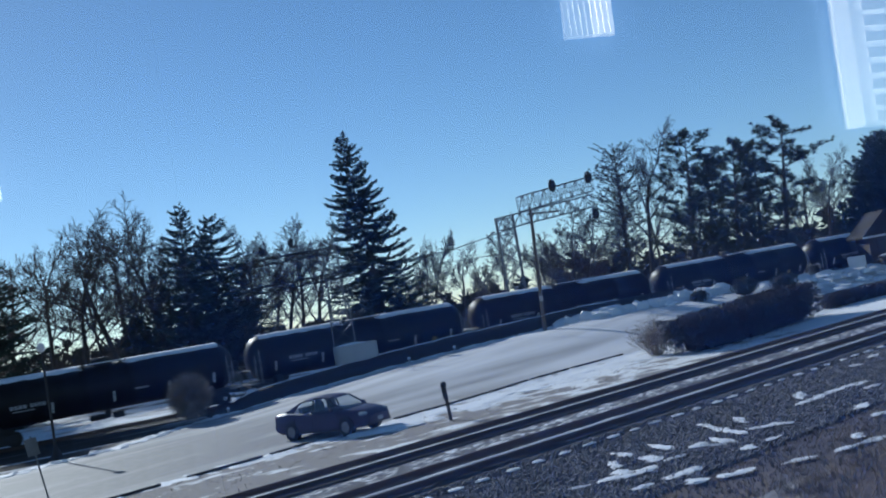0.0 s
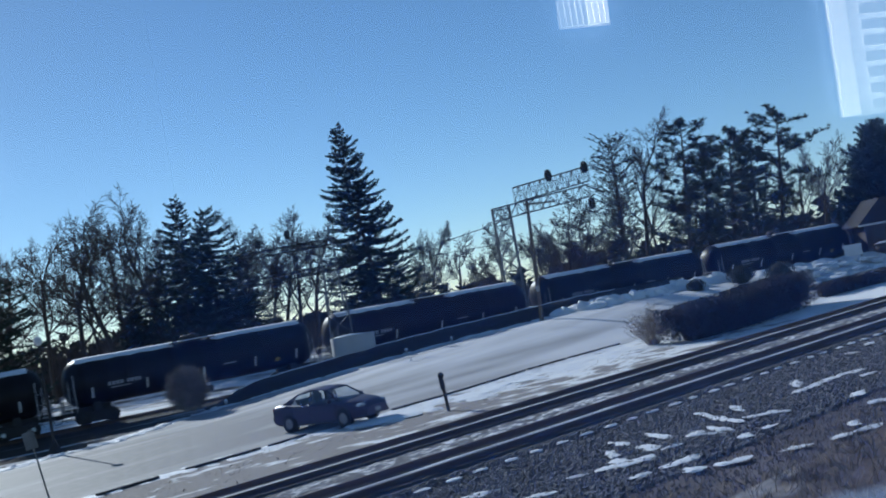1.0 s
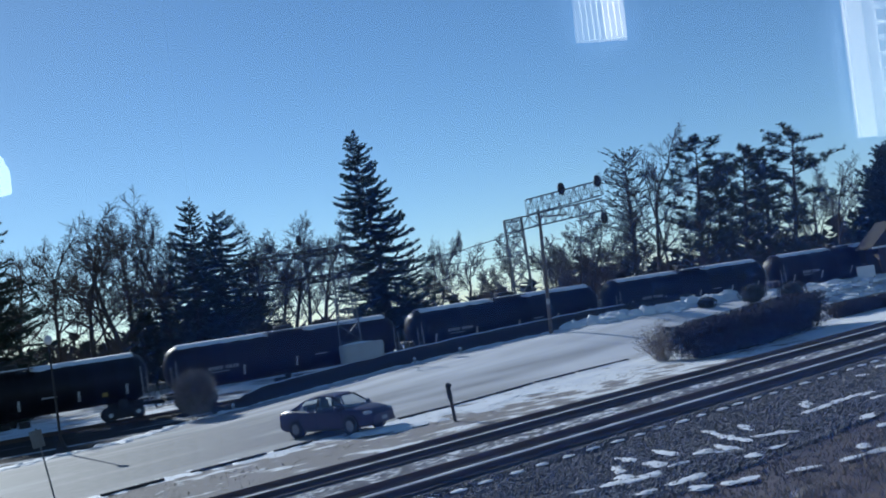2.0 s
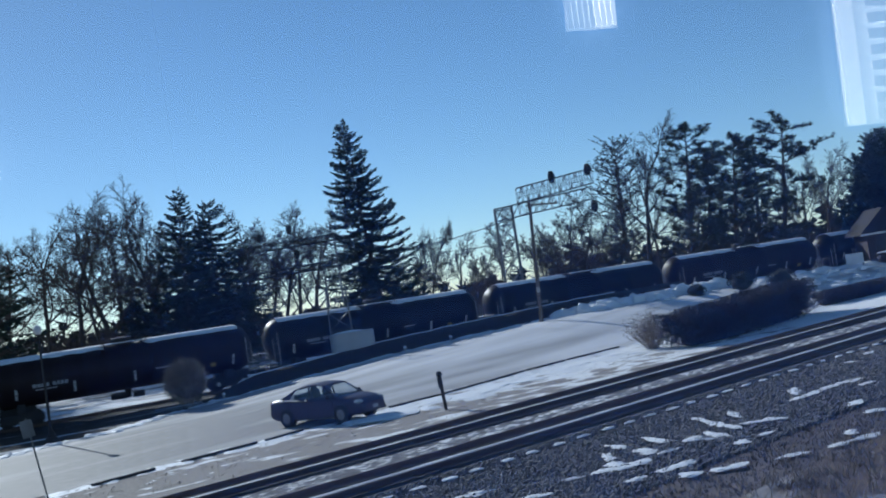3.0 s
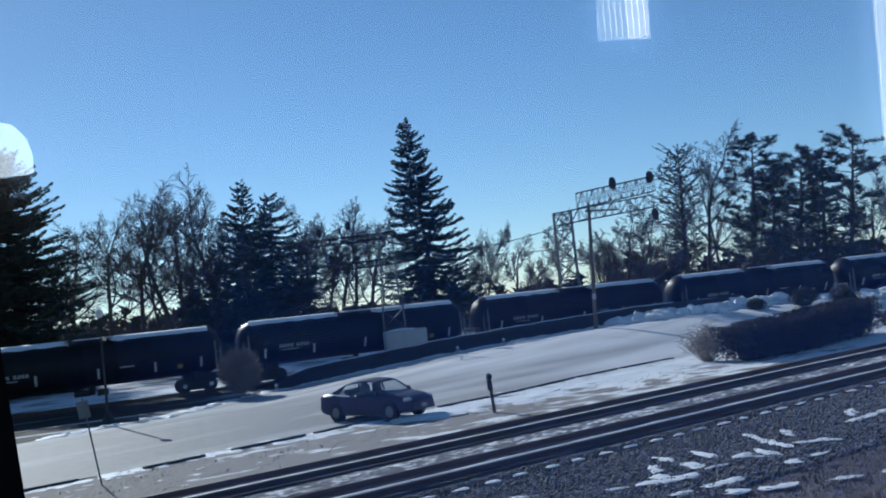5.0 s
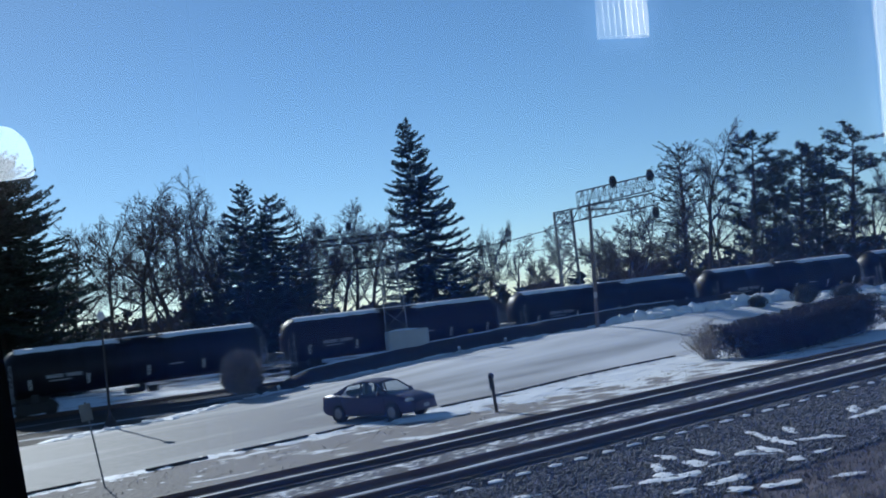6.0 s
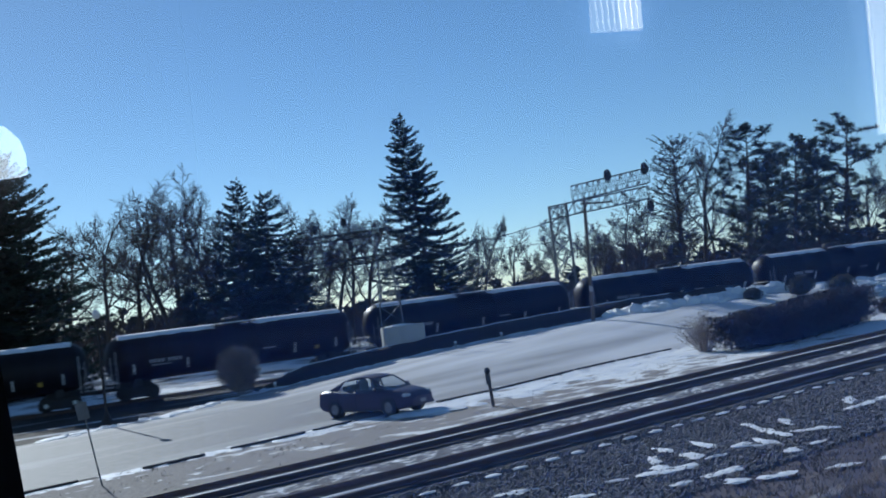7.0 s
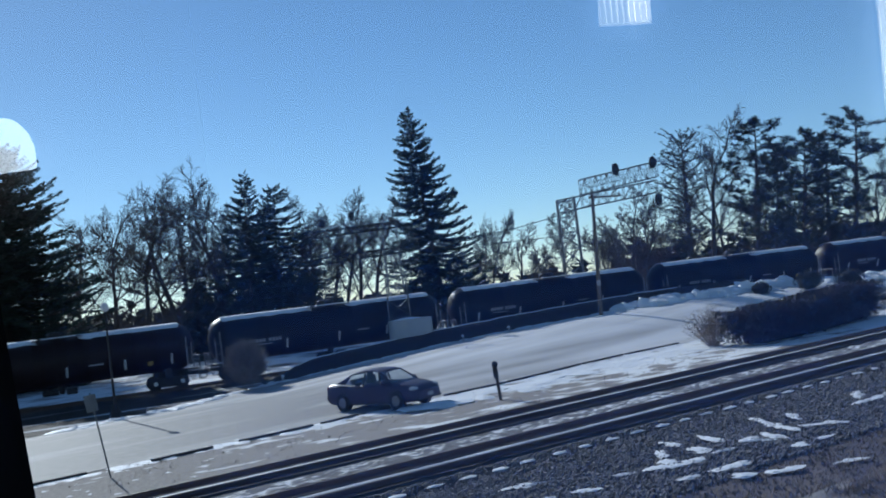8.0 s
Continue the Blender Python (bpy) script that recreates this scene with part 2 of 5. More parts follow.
# ---------------------------------------------------------------- mesh helpers
class Form:
    """Vertices and faces of one mesh."""

    def __init__(self):
        self.v, self.f = [], []

    def box(self, cx, cy, cz, sx, sy, sz, m=None, taper=1.0):
        k = len(self.v)
        for z in (-0.5, 0.5):
            q = taper if z > 0 else 1.0
            for x, y in ((-0.5, -0.5), (0.5, -0.5), (0.5, 0.5), (-0.5, 0.5)):
                p = Vector((cx + x * sx * q, cy + y * sy * q, cz + z * sz))
                self.v.append(tuple(m @ p) if m else tuple(p))
        self.f += [tuple(k + i for i in q) for q in ((0, 3, 2, 1), (4, 5, 6, 7), (0, 1, 5, 4), (1, 2, 6, 5), (2, 3, 7, 6), (3, 0, 4, 7))]
        return self

    def tube(self, p, q, r0, r1, n=6, caps=True):
        p, q = Vector(p), Vector(q)
        d = (q - p)
        if d.length < 1e-6:
            return self
        d.normalize()
        a = d.orthogonal().normalized()
        b = d.cross(a)
        k = len(self.v)
        for c, r in ((p, r0), (q, r1)):
            for i in range(n):
                t = 2 * math.pi * i / n
                self.v.append(tuple(c + a * (r * math.cos(t)) + b * (r * math.sin(t))))
        self.f += [(k + i, k + (i + 1) % n, k + n + (i + 1) % n, k + n + i) for i in range(n)]
        if caps:
            self.f += [tuple(k + n - 1 - i for i in range(n)), tuple(k + n + i for i in range(n))]
        return self

    def lathe(self, profile, axis_x=False, n=20, centre=(0, 0, 0)):
        """Revolves (along, radius) pairs round z, or round x."""
        k = len(self.v)
        for h, r in profile:
            for i in range(n):
                t = 2 * math.pi * i / n
                c, s = r * math.cos(t), r * math.sin(t)
                p = (h, c, s) if axis_x else (c, s, h)
                self.v.append((p[0] + centre[0], p[1] + centre[1], p[2] + centre[2]))
        for j in range(len(profile) - 1):
            for i in range(n):
                a, b = k + j * n + i, k + j * n + (i + 1) % n
                self.f.append((a, b, b + n, a + n))
        self.f += [tuple(k + n - 1 - i for i in range(n)), tuple(k + (len(profile) - 1) * n + i for i in range(n))]
        return self

    def prism(self, outline, y0, y1, inset=0.0):
        """A side outline (x, z) drawn out between y0 and y1."""
        k, n = len(self.v), len(outline)
        self.v += [(x, y0, z) for x, z in outline] + [(x, y1, z) for x, z in outline]
        self.f += [tuple(k + i for i in range(n)), tuple(k + 2 * n - 1 - i for i in range(n))]
        self.f += [(k + (i + 1) % n, k + i, k + n + i, k + n + (i + 1) % n) for i in range(n)]
        return self

    def tri(self, a, b, c):
        k = len(self.v)
        self.v += [tuple(a), tuple(b), tuple(c)]
        self.f.append((k, k + 1, k + 2))
        return self

    def quad(self, a, b, c, d):
        k = len(self.v)
        self.v += [tuple(a), tuple(b), tuple(c), tuple(d)]
        self.f.append((k, k + 1, k + 2, k + 3))
        return self

    def lump(self, c, r, rng, rough=0.25, n=9, rings=5, flat=False):
        """An uneven rounded lump; flat: its underside is cut level."""
        k = len(self.v)
        off = Vector((rng.random(), rng.random(), rng.random())) * 50
        for j in range(rings + 1):
            a = math.pi * (0.5 * j / rings if flat else j / rings)
            for i in range(n):
                t = 2 * math.pi * i / n
                d = Vector((math.sin(a) * math.cos(t), math.sin(a) * math.sin(t), math.cos(a)))
                w = 1 + rough * 2 * noise.noise(d * 1.7 + off)
                self.v.append((c[0] + d.x * r[0] * w, c[1] + d.y * r[1] * w, c[2] + d.z * r[2] * w))
        for j in range(rings):
            for i in range(n):
                p, q = k + j * n + i, k + j * n + (i + 1) % n
                self.f.append((p, p + n, q + n, q))
        return self

    def mesh(self, name, mat, smooth=False):
        me = bpy.data.meshes.new(name)
        me.from_pydata(self.v, [], self.f)
        me.update()
        me.materials.append(mat)
        if smooth:
            me.polygons.foreach_set("use_smooth", [True] * len(me.polygons))
            try:
                me.set_sharp_from_angle(angle=radians(40))
            except AttributeError:
                pass
        return me


def part(name, form, mat, parent=None, label="", smooth=False, m=None):
    ob = new(name, form.mesh(name, mat, smooth))
    if parent:
        ob.parent = parent
    if m is not None:
        ob.matrix_basis = m
    return tagged(ob, label)


def thing(name, m, label, category, group="", kind=""):
    ob = new(name)
    ob.empty_display_size = 0.2
    ob.matrix_basis = m
    return tagged(ob, label, category, group, kind)


# ---------------------------------------------------------------- ground
TS, TC = math.sin(TRACK_TURN), math.cos(TRACK_TURN)


def on_track(s, n, z=0.0):
    """The point s along and n across the main lines."""
    return (TC * s - TS * n, TS * s + TC * n, z)


def smooth_step(x):
    x = min(1.0, max(0.0, x))
    return x * x * (3 - 2 * x)


def rise(x):
    """Height of the far road edge, growing to one side."""
    for a, za, b, zb in ((-11.0, 0.0, 0.0, 0.92), (0.0, 0.92, 6.0, 1.23), (6.0, 1.23, 15.0, 1.58), (15.0, 1.58, 24.0, 1.64)):
        if a <= x < b:
            return za + (zb - za) * (x - a) / (b - a)
    return 0.0 if x < 0 else 1.64


def kerb_y(x):
    return 43.1 + 0.92 * x if x > -6 else 37.6 + 0.78 * (x + 6)


def far_y(x):
    return 69.0 + 0.404 * x if x > -11.6 else 64.3 + 2.9 * (x + 11.6) if x > -15.4 else 53.3 + 1.2 * (x + 15.4)


def train_y(x):
    return 74.6 + 0.404 * x


def height(x, y):
    k = kerb_y(x)
    if y <= k:
        return 0.0
    top = rise(x)
    f = far_y(x)
    up = top * smooth_step((y - k) / max(1.0, f - k))
    down = smooth_step((y - (f + 0.9)) / 2.0)
    return up * (1 - down)


def sheet(name, xs, ys, mat, lift=0.0, label="", inside=None, rough=0.0):
    form = Form()
    index = {}
    for j, y in enumerate(ys):
        for i, x in enumerate(xs):
            index[i, j] = len(form.v)
            form.v.append((x, y, height(x, y) + lift + rough * noise.noise((x * 0.7, y * 0.7, 0))))
    for j in range(len(ys) - 1):
        for i in range(len(xs) - 1):
            form.f.append((index[i, j], index[i + 1, j], index[i + 1, j + 1], index[i, j + 1]))
    return tagged(part(name, form, mat, None, label, True), kind="structure")


xs = [-2500, -900, -300, -120, -80, -60] + [-50 + 1.25 * i for i in range(105)] + [90, 120, 200, 400, 900, 2500]
ys = [-600, -100, -30, 0, 15] + [20 + 1.0 * i for i in range(91)] + [120, 140, 180, 260, 500, 1000, 3000]
sheet("ground", xs, ys, GROUND, -0.05, "winter grass and snow reaching to the horizon")


def strip(name, near, far, x0, x1, step, mat, lift, label, across=8, kind="structure"):
    """A strip of ground between two lines y(x)."""
    form = Form()
    n = int((x1 - x0) / step)
    for i in range(n + 1):
        x = x0 + step * i
        a, b = near(x), far(x)
        for j in range(across + 1):
            y = a + (b - a) * j / across
            form.v.append((x, y, height(x, y) + lift))
    for i in range(n):
        for j in range(across):
            p = i * (across + 1) + j
            form.f.append((p, p + across + 1, p + across + 2, p + 1))
    return tagged(part(name, form, mat, None, label, True), kind=kind)


strip("road", kerb_y, lambda x: max(kerb_y(x) + 0.5, far_y(x)), -34, 40, 0.8, ROAD, 0.02, "pale paved lot dusted with packed snow and tyre streaks, painted darker to the left", 22)


YARD = patchy("dark_ground_with_snow_streaks", (0.060, 0.050, 0.042), (0.62, 0.63, 0.66), 0.9, 0.86, 0.10, stretch=(0.10, 1.0, 1.0),
              turn=-radians(24), fine=8.0, bump=0.8, low_dark=(0.024, 0.020, 0.018))
strip("trackside_yard", lambda x: far_y(x) + 0.5, lambda x: train_y(x) - 3.0, -44, -12.4, 0.8, YARD, 0.0, "dark ground with thin streaks of snow before the train", 14)


def band(name, n0, n1, s0, s1, mat, z0, z1, label, steps=120, across=6, rough=0.0):
    """A strip along the main lines, from n0 (height z0) to n1 (height z1)."""
    form = Form()
    for i in range(steps + 1):
        s = s0 + (s1 - s0) * i / steps
        for j in range(across + 1):
            n = n0 + (n1 - n0) * j / across
            x, y, _ = on_track(s, n)
            form.v.append((x, y, z0 + (z1 - z0) * j / across + rough * noise.noise((s * 2.3, n * 2.3, 1.0))))
    for i in range(steps):
        for j in range(across):
            p = i * (across + 1) + j
            form.f.append((p, p + across + 1, p + across + 2, p + 1))
    return tagged(part(name, form, mat, None, label, True), kind="structure")


band("verge", 26.9, 33.6, -40, 80, VERGE, 0.0, 0.0, "brown dead grass verge with melting snow")
band("trackbed_far", 23.4, 26.9, -60, 110, BED, 0.10, 0.10, "dark oily ballast bed under the tracks", 260, 8, 0.02)
band("trackbed_middle", 22.3, 23.4, -60, 110, SIX_FOOT, 0.13, 0.15, "snowy strip of ballast between two tracks", 600, 6, 0.05)
band("trackbed_near", 18.9, 22.4, -60, 110, BED, 0.10, 0.10, "dark oily ballast bed under the tracks", 260, 8, 0.02)
band("ballast_shoulder", 14.2, 18.9, -40, 70, BALLAST, 0.0, 0.0, "dark stone ballast beside the near track", 420, 20, 0.06)
band("dirt_strip", 4.0, 14.4, -40, 70, DIRT, 0.03, -0.02, "brown gravelly dirt below the ballast", 420, 40, 0.05)

band("grass_verge", 3.0, 10.8, 4, 60, OLD_GRASS, 0.10, 0.05, "brown dead grass and old snow below the dirt", 120, 14, 0.05)


def verge_fill():
    """The wedge of verge between the straight strip and the kerb."""
    form = Form()
    n = 60
    for i in range(n + 1):
        s = -25 + i * 1.2
        a = on_track(s, 33.55)
        x = a[0]
        for j in range(7):
            t = j / 6
            y = a[1] + (kerb_y(x) - a[1]) * t if kerb_y(x) > a[1] else a[1] - 0.2 * (1 - t)
            form.v.append((x, y, 0.0))
    for i in range(n):
        for j in range(6):
            p = i * 7 + j
            form.f.append((p, p + 7, p + 8, p + 1))
    tagged(part("verge_edge", form, VERGE, None, "brown verge beside the lot with melting snow", True), kind="structure")


verge_fill()


# ---------------------------------------------------------------- tracks
def railway(name, m, s0, s1, label, tie_range, centre_snow=True):
    t = thing(name, m, label, "railway track", "railway tracks", "structure")
    rail_form = []
    for y in (-0.75, 0.75):
        f = Form()
        f.prism([(-0.07, 0.0), (0.07, 0.0), (0.07, 0.02), (0.012, 0.04), (0.012, 0.13), (0.036, 0.14), (0.036, 0.175), (-0.036, 0.175),
                 (-0.036, 0.14), (-0.012, 0.13), (-0.012, 0.04), (-0.07, 0.02)], s0, s1)
        part("rail", f, RAIL, t, m=pose(0, y, 0.13, 0, 0, -90))
    tie = Form().box(0, 0, 0, 0.23, 2.6, 0.18, taper=0.97).mesh("tie", TIE)
    rng = random.Random(5)
    a, b = tie_range
    for i in range(int((b - a) / 0.52)):
        o = new("tie", tie)
        o.parent = t
        o.matrix_basis = pose(a + 0.52 * i, rng.uniform(-0.04, 0.04), 0.012, 0, 0, rng.uniform(-1.5, 1.5))
    if centre_snow:
        f = Form()
        n = int((s1 - s0) / 0.5)
        for i in range(n + 1):
            s = s0 + 0.5 * i
            w = 0.085 + 0.075 * noise.noise((s * 1.3, m.translation.y, 3))
            y = 0.06 * noise.noise((s * 0.5, 7, m.translation.x))
            f.v += [(s, y - w, 0.08), (s, y - w * 0.6, 0.19), (s, y + w * 0.6, 0.20), (s, y + w, 0.08)]
        for i in range(n):
            for j in range(3):
                p = 4 * i + j
                f.f.append((p, p + 4, p + 5, p + 1))
        part("packed_snow_strip", f, SNOW, t, "thin line of packed snow between the rails", True)
    return t


def track_pose(n):
    x, y, _ = on_track(0, n)
    return pose(x, y, 0, 0, 0, math.degrees(TRACK_TURN))


railway("main_track", track_pose(24.95), -60, 110, "straight railway track on dark wooden ties with snow between rails", (-8, 75))
railway("main_track", track_pose(20.6), -60, 110, "straight railway track on dark wooden ties with snow between rails", (-8, 75))
TRAIN_TURN = math.degrees(math.atan2(0.404, 1.0))
railway("branch_track", pose(0, 74.6, 0, 0, 0, TRAIN_TURN), -120, 140, "railway track under the passing tank train", (-42, 20), False)
band_form = Form()
for i in range(131):
    s = -130 + 2.1 * i
    for d, z in ((-4.0, -0.04), (-2.4, 0.06), (2.4, 0.06), (4.5, -0.04)):
        c, q = math.cos(radians(TRAIN_TURN)), math.sin(radians(TRAIN_TURN))
        band_form.v.append((c * s - q * d, 74.6 + q * s + c * d, z))
for i in range(130):
    for j in range(3):
        p = 4 * i + j
        band_form.f.append((p, p + 4, p + 5, p + 1))
tagged(part("branch_trackbed", band_form, BED, None, "dark ballast bed under the train", True), kind="structure")


# ---------------------------------------------------------------- trees and brush
def conifer(x, y, h, lean, r, seed, mat, label, low=0.06, dense=1.0):
    """Whorls of boughs that droop and lift at the tip, hung with short sprays of needles."""
    rng = random.Random(seed)
    t = thing("spruce_tree", pose(x, y, -0.2, 0, lean, 0), label, "tree", "conifers")
    part("trunk", Form().tube((0, 0, 0), (0, 0, h * 0.98), 0.013 * h + 0.04, 0.015, 8), BARK, t)
    f, boughs = Form(), Form()
    up = Vector((0, 0, 1))
    z = low * h
    while z < h * 0.99:
        k = 1 - z / h
        reach = r * (k ** 0.64) * rng.uniform(0.86, 1.16) + 0.10
        n = max(4, int(round((5 + 6 * k) * dense)))
        start = rng.uniform(0, 6.28)
        gap = 0.10 + 0.45 * max(0.0, k - 0.42)
        for i in range(n):
            if rng.random() < gap:
                continue
            a = start + 6.283 * i / n + rng.uniform(-0.35, 0.35)
            L = reach * rng.uniform(0.62, 1.05) * (1 + 0.30 * noise.noise((math.cos(a) * 1.6 + seed, math.sin(a) * 1.6, z * 0.42)))
            d = Vector((math.cos(a), math.sin(a), 0))
            side = Vector((-d.y, d.x, 0))
            droop = rng.uniform(0.25, 0.6) * (0.3 + 0.9 * k) - 0.75 * max(0.0, 0.4 - k)
            lift = rng.uniform(0.22, 0.45)
            root = Vector((0, 0, z + rng.gauss(0, 0.010 * h)))
            curve = lambda u: root + d * (L * u) + up * (L * (-droop * u + lift * u ** 2.6))
            boughs.tube(root, curve(0.5), 0.045, 0.03, 3, False).tube(curve(0.5), curve(1.0), 0.03, 0.012, 3, False)
            steps = max(4, int(L / 0.13))
            for j in range(steps):
                u = 0.14 + 0.86 * (j + rng.random()) / steps
                p = curve(u)
                w = (0.26 + 0.42 * L * 0.30 * (1 - u)) * rng.uniform(0.7, 1.3) * (0.45 + 0.55 * min(1.0, 3.5 * k))
                for sgn in (-1, 1):
                    e = side * (sgn * w) + d * rng.uniform(0.05, 0.35) + up * rng.uniform(-0.30, 0.14)
                    o = d * rng.uniform(0.09, 0.19) + up * rng.uniform(-0.10, 0.10)
                    f.tri(p - o, p + o, p + e)
                if rng.random() < 0.8:
                    e = up * (-rng.uniform(0.2, 0.55) * (0.4 + 0.6 * k)) + d * rng.uniform(-0.05, 0.15) + side * rng.uniform(-0.12, 0.12)
                    o = d * rng.uniform(0.08, 0.18)
                    f.tri(p - o, p + o, p + e)
            tip = curve(1.0)
            f.tri(tip - side * 0.07, tip + side * 0.07, tip + d * 0.3 + up * rng.uniform(0.0, 0.22))
        z += h * rng.uniform(0.021, 0.034) * (0.6 + 0.45 * k) / dense
    tagged(part("boughs", boughs, BARK, t), kind="stuff")
    part("crown", f, mat, t)
    return t


def pine(x, y, h, lean, r, seed, label, sparse=False):
    rng = random.Random(seed)
    t = thing("pine_tree", pose(x, y, -0.2, 0, lean, 0), label, "tree", "pines")
    part("trunk", Form().tube((0, 0, 0), (0.1, 0, h * 0.6), 0.013 * h + 0.06, 0.012 * h, 8).tube((0.1, 0, h * 0.6), (0, 0, h * 0.97), 0.012 * h, 0.03, 8), BARK, t)
    limbs, f = Form(), Form()
    n = 170 if sparse else 58
    for i in range(n):
        u = (i + rng.random()) / n
        z = h * (0.20 + 0.78 * u)
        k = (1 - u)
        if sparse:
            reach = r * math.sin(math.pi * (0.12 + 0.80 * k)) ** 0.7 * rng.uniform(0.55, 1.05)
        else:
            reach = r * (0.35 + 0.75 * math.sin(min(1.0, 0.25 + k) * 1.7)) * rng.uniform(0.5, 1.15) * (0.35 if u > 0.95 else 1)
        a = rng.uniform(0, 6.283)
        d = Vector((math.cos(a), math.sin(a), rng.uniform(0.05, 0.45) if not sparse else rng.uniform(0.15, 0.75)))
        p0, p1 = Vector((0, 0, z)), Vector((0, 0, z)) + d * reach
        limbs.tube(p0, p1, 0.06 + 0.03 * k, 0.03, 4, False)
        m = 4 if sparse else 9
        for j in range(m):
            c = p0.lerp(p1, (0.35 + 0.65 * (j + 1) / m))
            c += Vector((rng.gauss(0, 0.30), rng.gauss(0, 0.30), rng.gauss(0.12, 0.22)))
            limbs.tube(p0.lerp(p1, 0.4 + 0.5 * j / m), c, 0.032, 0.02, 3, False)
            size = rng.uniform(0.45, 0.85) * (0.5 if sparse else 1)
            for _ in range(7 if sparse else 24):
                e = Vector((rng.gauss(0, 1), rng.gauss(0, 1), rng.gauss(0.35, 0.6))).normalized() * size * rng.uniform(0.5, 1.15)
                s = e.orthogonal().normalized() * rng.uniform(0.05, 0.10)
                f.tri(c - s, c + s, c + e)
    part("limbs", limbs, BARK, t)
    part("crown", f, PINE, t)
    return t


def bare_tree(x, y, h, lean, r, seed, label):
    """A trunk that divides into long rising limbs, each dividing again down to fine twigs."""
    rng = random.Random(seed)
    t = thing("bare_tree", pose(x, y, -0.2, 0, lean, 0), label, "tree", "bare trees")
    wood, twigs = Form(), Form()
    up = Vector((0, 0, 1))

    def limb(p, d, length, rad, level):
        n = (7, 6, 5, 4, 3)[level]
        spin = rng.uniform(0, 6.283)
        for i in range(n):
            wander = (0.05, 0.13, 0.17, 0.20, 0.22)[level]
            d = (d + Vector((rng.gauss(0, wander), rng.gauss(0, wander), rng.gauss(0, wander))) + up * (0.0, 0.07, 0.06, 0.03, 0.0)[level]).normalized()
            q = p + d * (length / n)
            r1 = rad * (1 - 0.72 / n)
            least = (0.08, 0.05, 0.032, 0.023, 0.017)[level]
            (wood if level < 2 else twigs).tube(p, q, max(rad, least), max(r1, least * 0.85), 7 if level == 0 else 5 if level == 1 else 3, False)
            p, rad = q, r1
            u = (i + 1) / n
            if level < 4 and u > (0.33, 0.22, 0.15, 0.2)[level]:
                for _ in range(2 if rng.random() < (0.55, 0.40, 0.45, 0.25)[level] else 1):
                    spin += 2.4 + rng.uniform(-0.5, 0.5)
                    o = Matrix.Rotation(spin, 3, d) @ d.orthogonal().normalized()
                    nd = (d + o * rng.uniform(0.55, 1.15)).normalized()
                    limb(p, nd, length * (1.12 - 0.62 * u) * rng.uniform(0.42, 0.66), rad * rng.uniform(0.5, 0.7), level + 1)
        if level < 4:
            o = Vector((rng.gauss(0, 1), rng.gauss(0, 1), 0.2)).normalized()
            limb(p, (d + o * 0.4).normalized(), length * 0.4, rad * 0.8, level + 1)

    limb(Vector((0, 0, 0)), up, h * 0.72, 0.012 * h + 0.05, 0)
    top = max(v[2] for v in twigs.v)
    wide = sorted(math.hypot(v[0], v[1]) for v in twigs.v)[int(len(twigs.v) * 0.95)]
    for g in (wood, twigs):
        g.v = [(a * r / wide, b * r / wide, c * h / top) for a, b, c in g.v]
    part("trunk", wood, BARK, t)
    part("crown", twigs, TWIG, t)
    return t


SPRUCES = [
    (-0.2, 92, 22.3, -4.5, 6.1), (-34.5, 76, 20.5, 1.5, 10.0), (-19.7, 96, 19.0, 3.3, 5.6), (-16.4, 94, 17.2, 2.8, 6.0),
    (-22.8, 99, 13.5, 3.2, 4.8), (-14.8, 101, 13.6, 3.4, 4.6), (-18.2, 90, 13.5, 1.9, 5.0), (-24.5, 94, 11.1, 4.3, 2.6),
    (47.3, 90, 14.2, 8.0, 5.6),
]
BARE_WEST = [
    (-33.4, 98, 18.6, -3.8, 5), (-28.1, 92, 18.2, -3.3, 5.5), (-24.3, 90, 17.0, -2.8, 6), (-27.3, 100, 17.9, 6.0, 5.4),
    (-22.0, 97, 19.9, 4.4, 5), (-38.6, 104, 16.8, -4.5, 4.8), (-42.4, 106, 17.0, -4.6, 4.8), (-31.3, 108, 19.8, -3.5, 5),
    (-25.7, 107, 18.6, 1.5, 5),
]
BARE_MIDDLE = [
    (-13.8, 100, 16.2, 2.3, 3.5), (-12.6, 104, 16.2, 3.1, 3.2), (-9.5, 102, 16.0, 4.4, 3.6), (-8.1, 105, 15.6, 5.0, 3.4),
    (-10.7, 98, 14.0, 4.3, 3.2), (-16.4, 106, 16.2, 1.9, 3.5), (3.7, 104, 12.6, 3.5, 2.6), (4.0, 100, 13.1, 8.0, 2.6),
    (7.2, 101, 11.2, 8.0, 3.0), (9.4, 106, 9.2, 7.3, 2.4), (2.1, 108, 9.7, 1.4, 2.2),
]
BARE_EAST = [
    (12.8, 108, 13.7, 3.4, 3.0), (16.2, 98, 9.8, -4.0, 4), (19.4, 103, 13.3, 3.7, 4.5), (19.9, 100, 13.2, 8.0, 3.6),
    (18.9, 110, 10.9, 3.5, 4), (26.4, 97, 20.2, 8.0, 5.5), (29.9, 104, 19.2, 0.6, 4), (47.9, 108, 15.2, 8.0, 4),
    (52.3, 112, 15.6, 8.0, 4.5), (36.1, 112, 14.1, 7.1, 4), (41.8, 112, 13.3, 8.0, 4), (28.0, 112, 13.1, 6.5, 4),
    (24.3, 112, 9.1, 4.1, 4),
]
PINES = [
    (30.5, 96, 18.2, 6.3, 3.6), (35.7, 98, 16.7, 8.0, 4.2), (40.1, 96, 17.2, 8.0, 4.6), (35.0, 104, 15.5, 7.9, 3.4),
    (41.5, 106, 16.7, 5.8, 3.6),
]
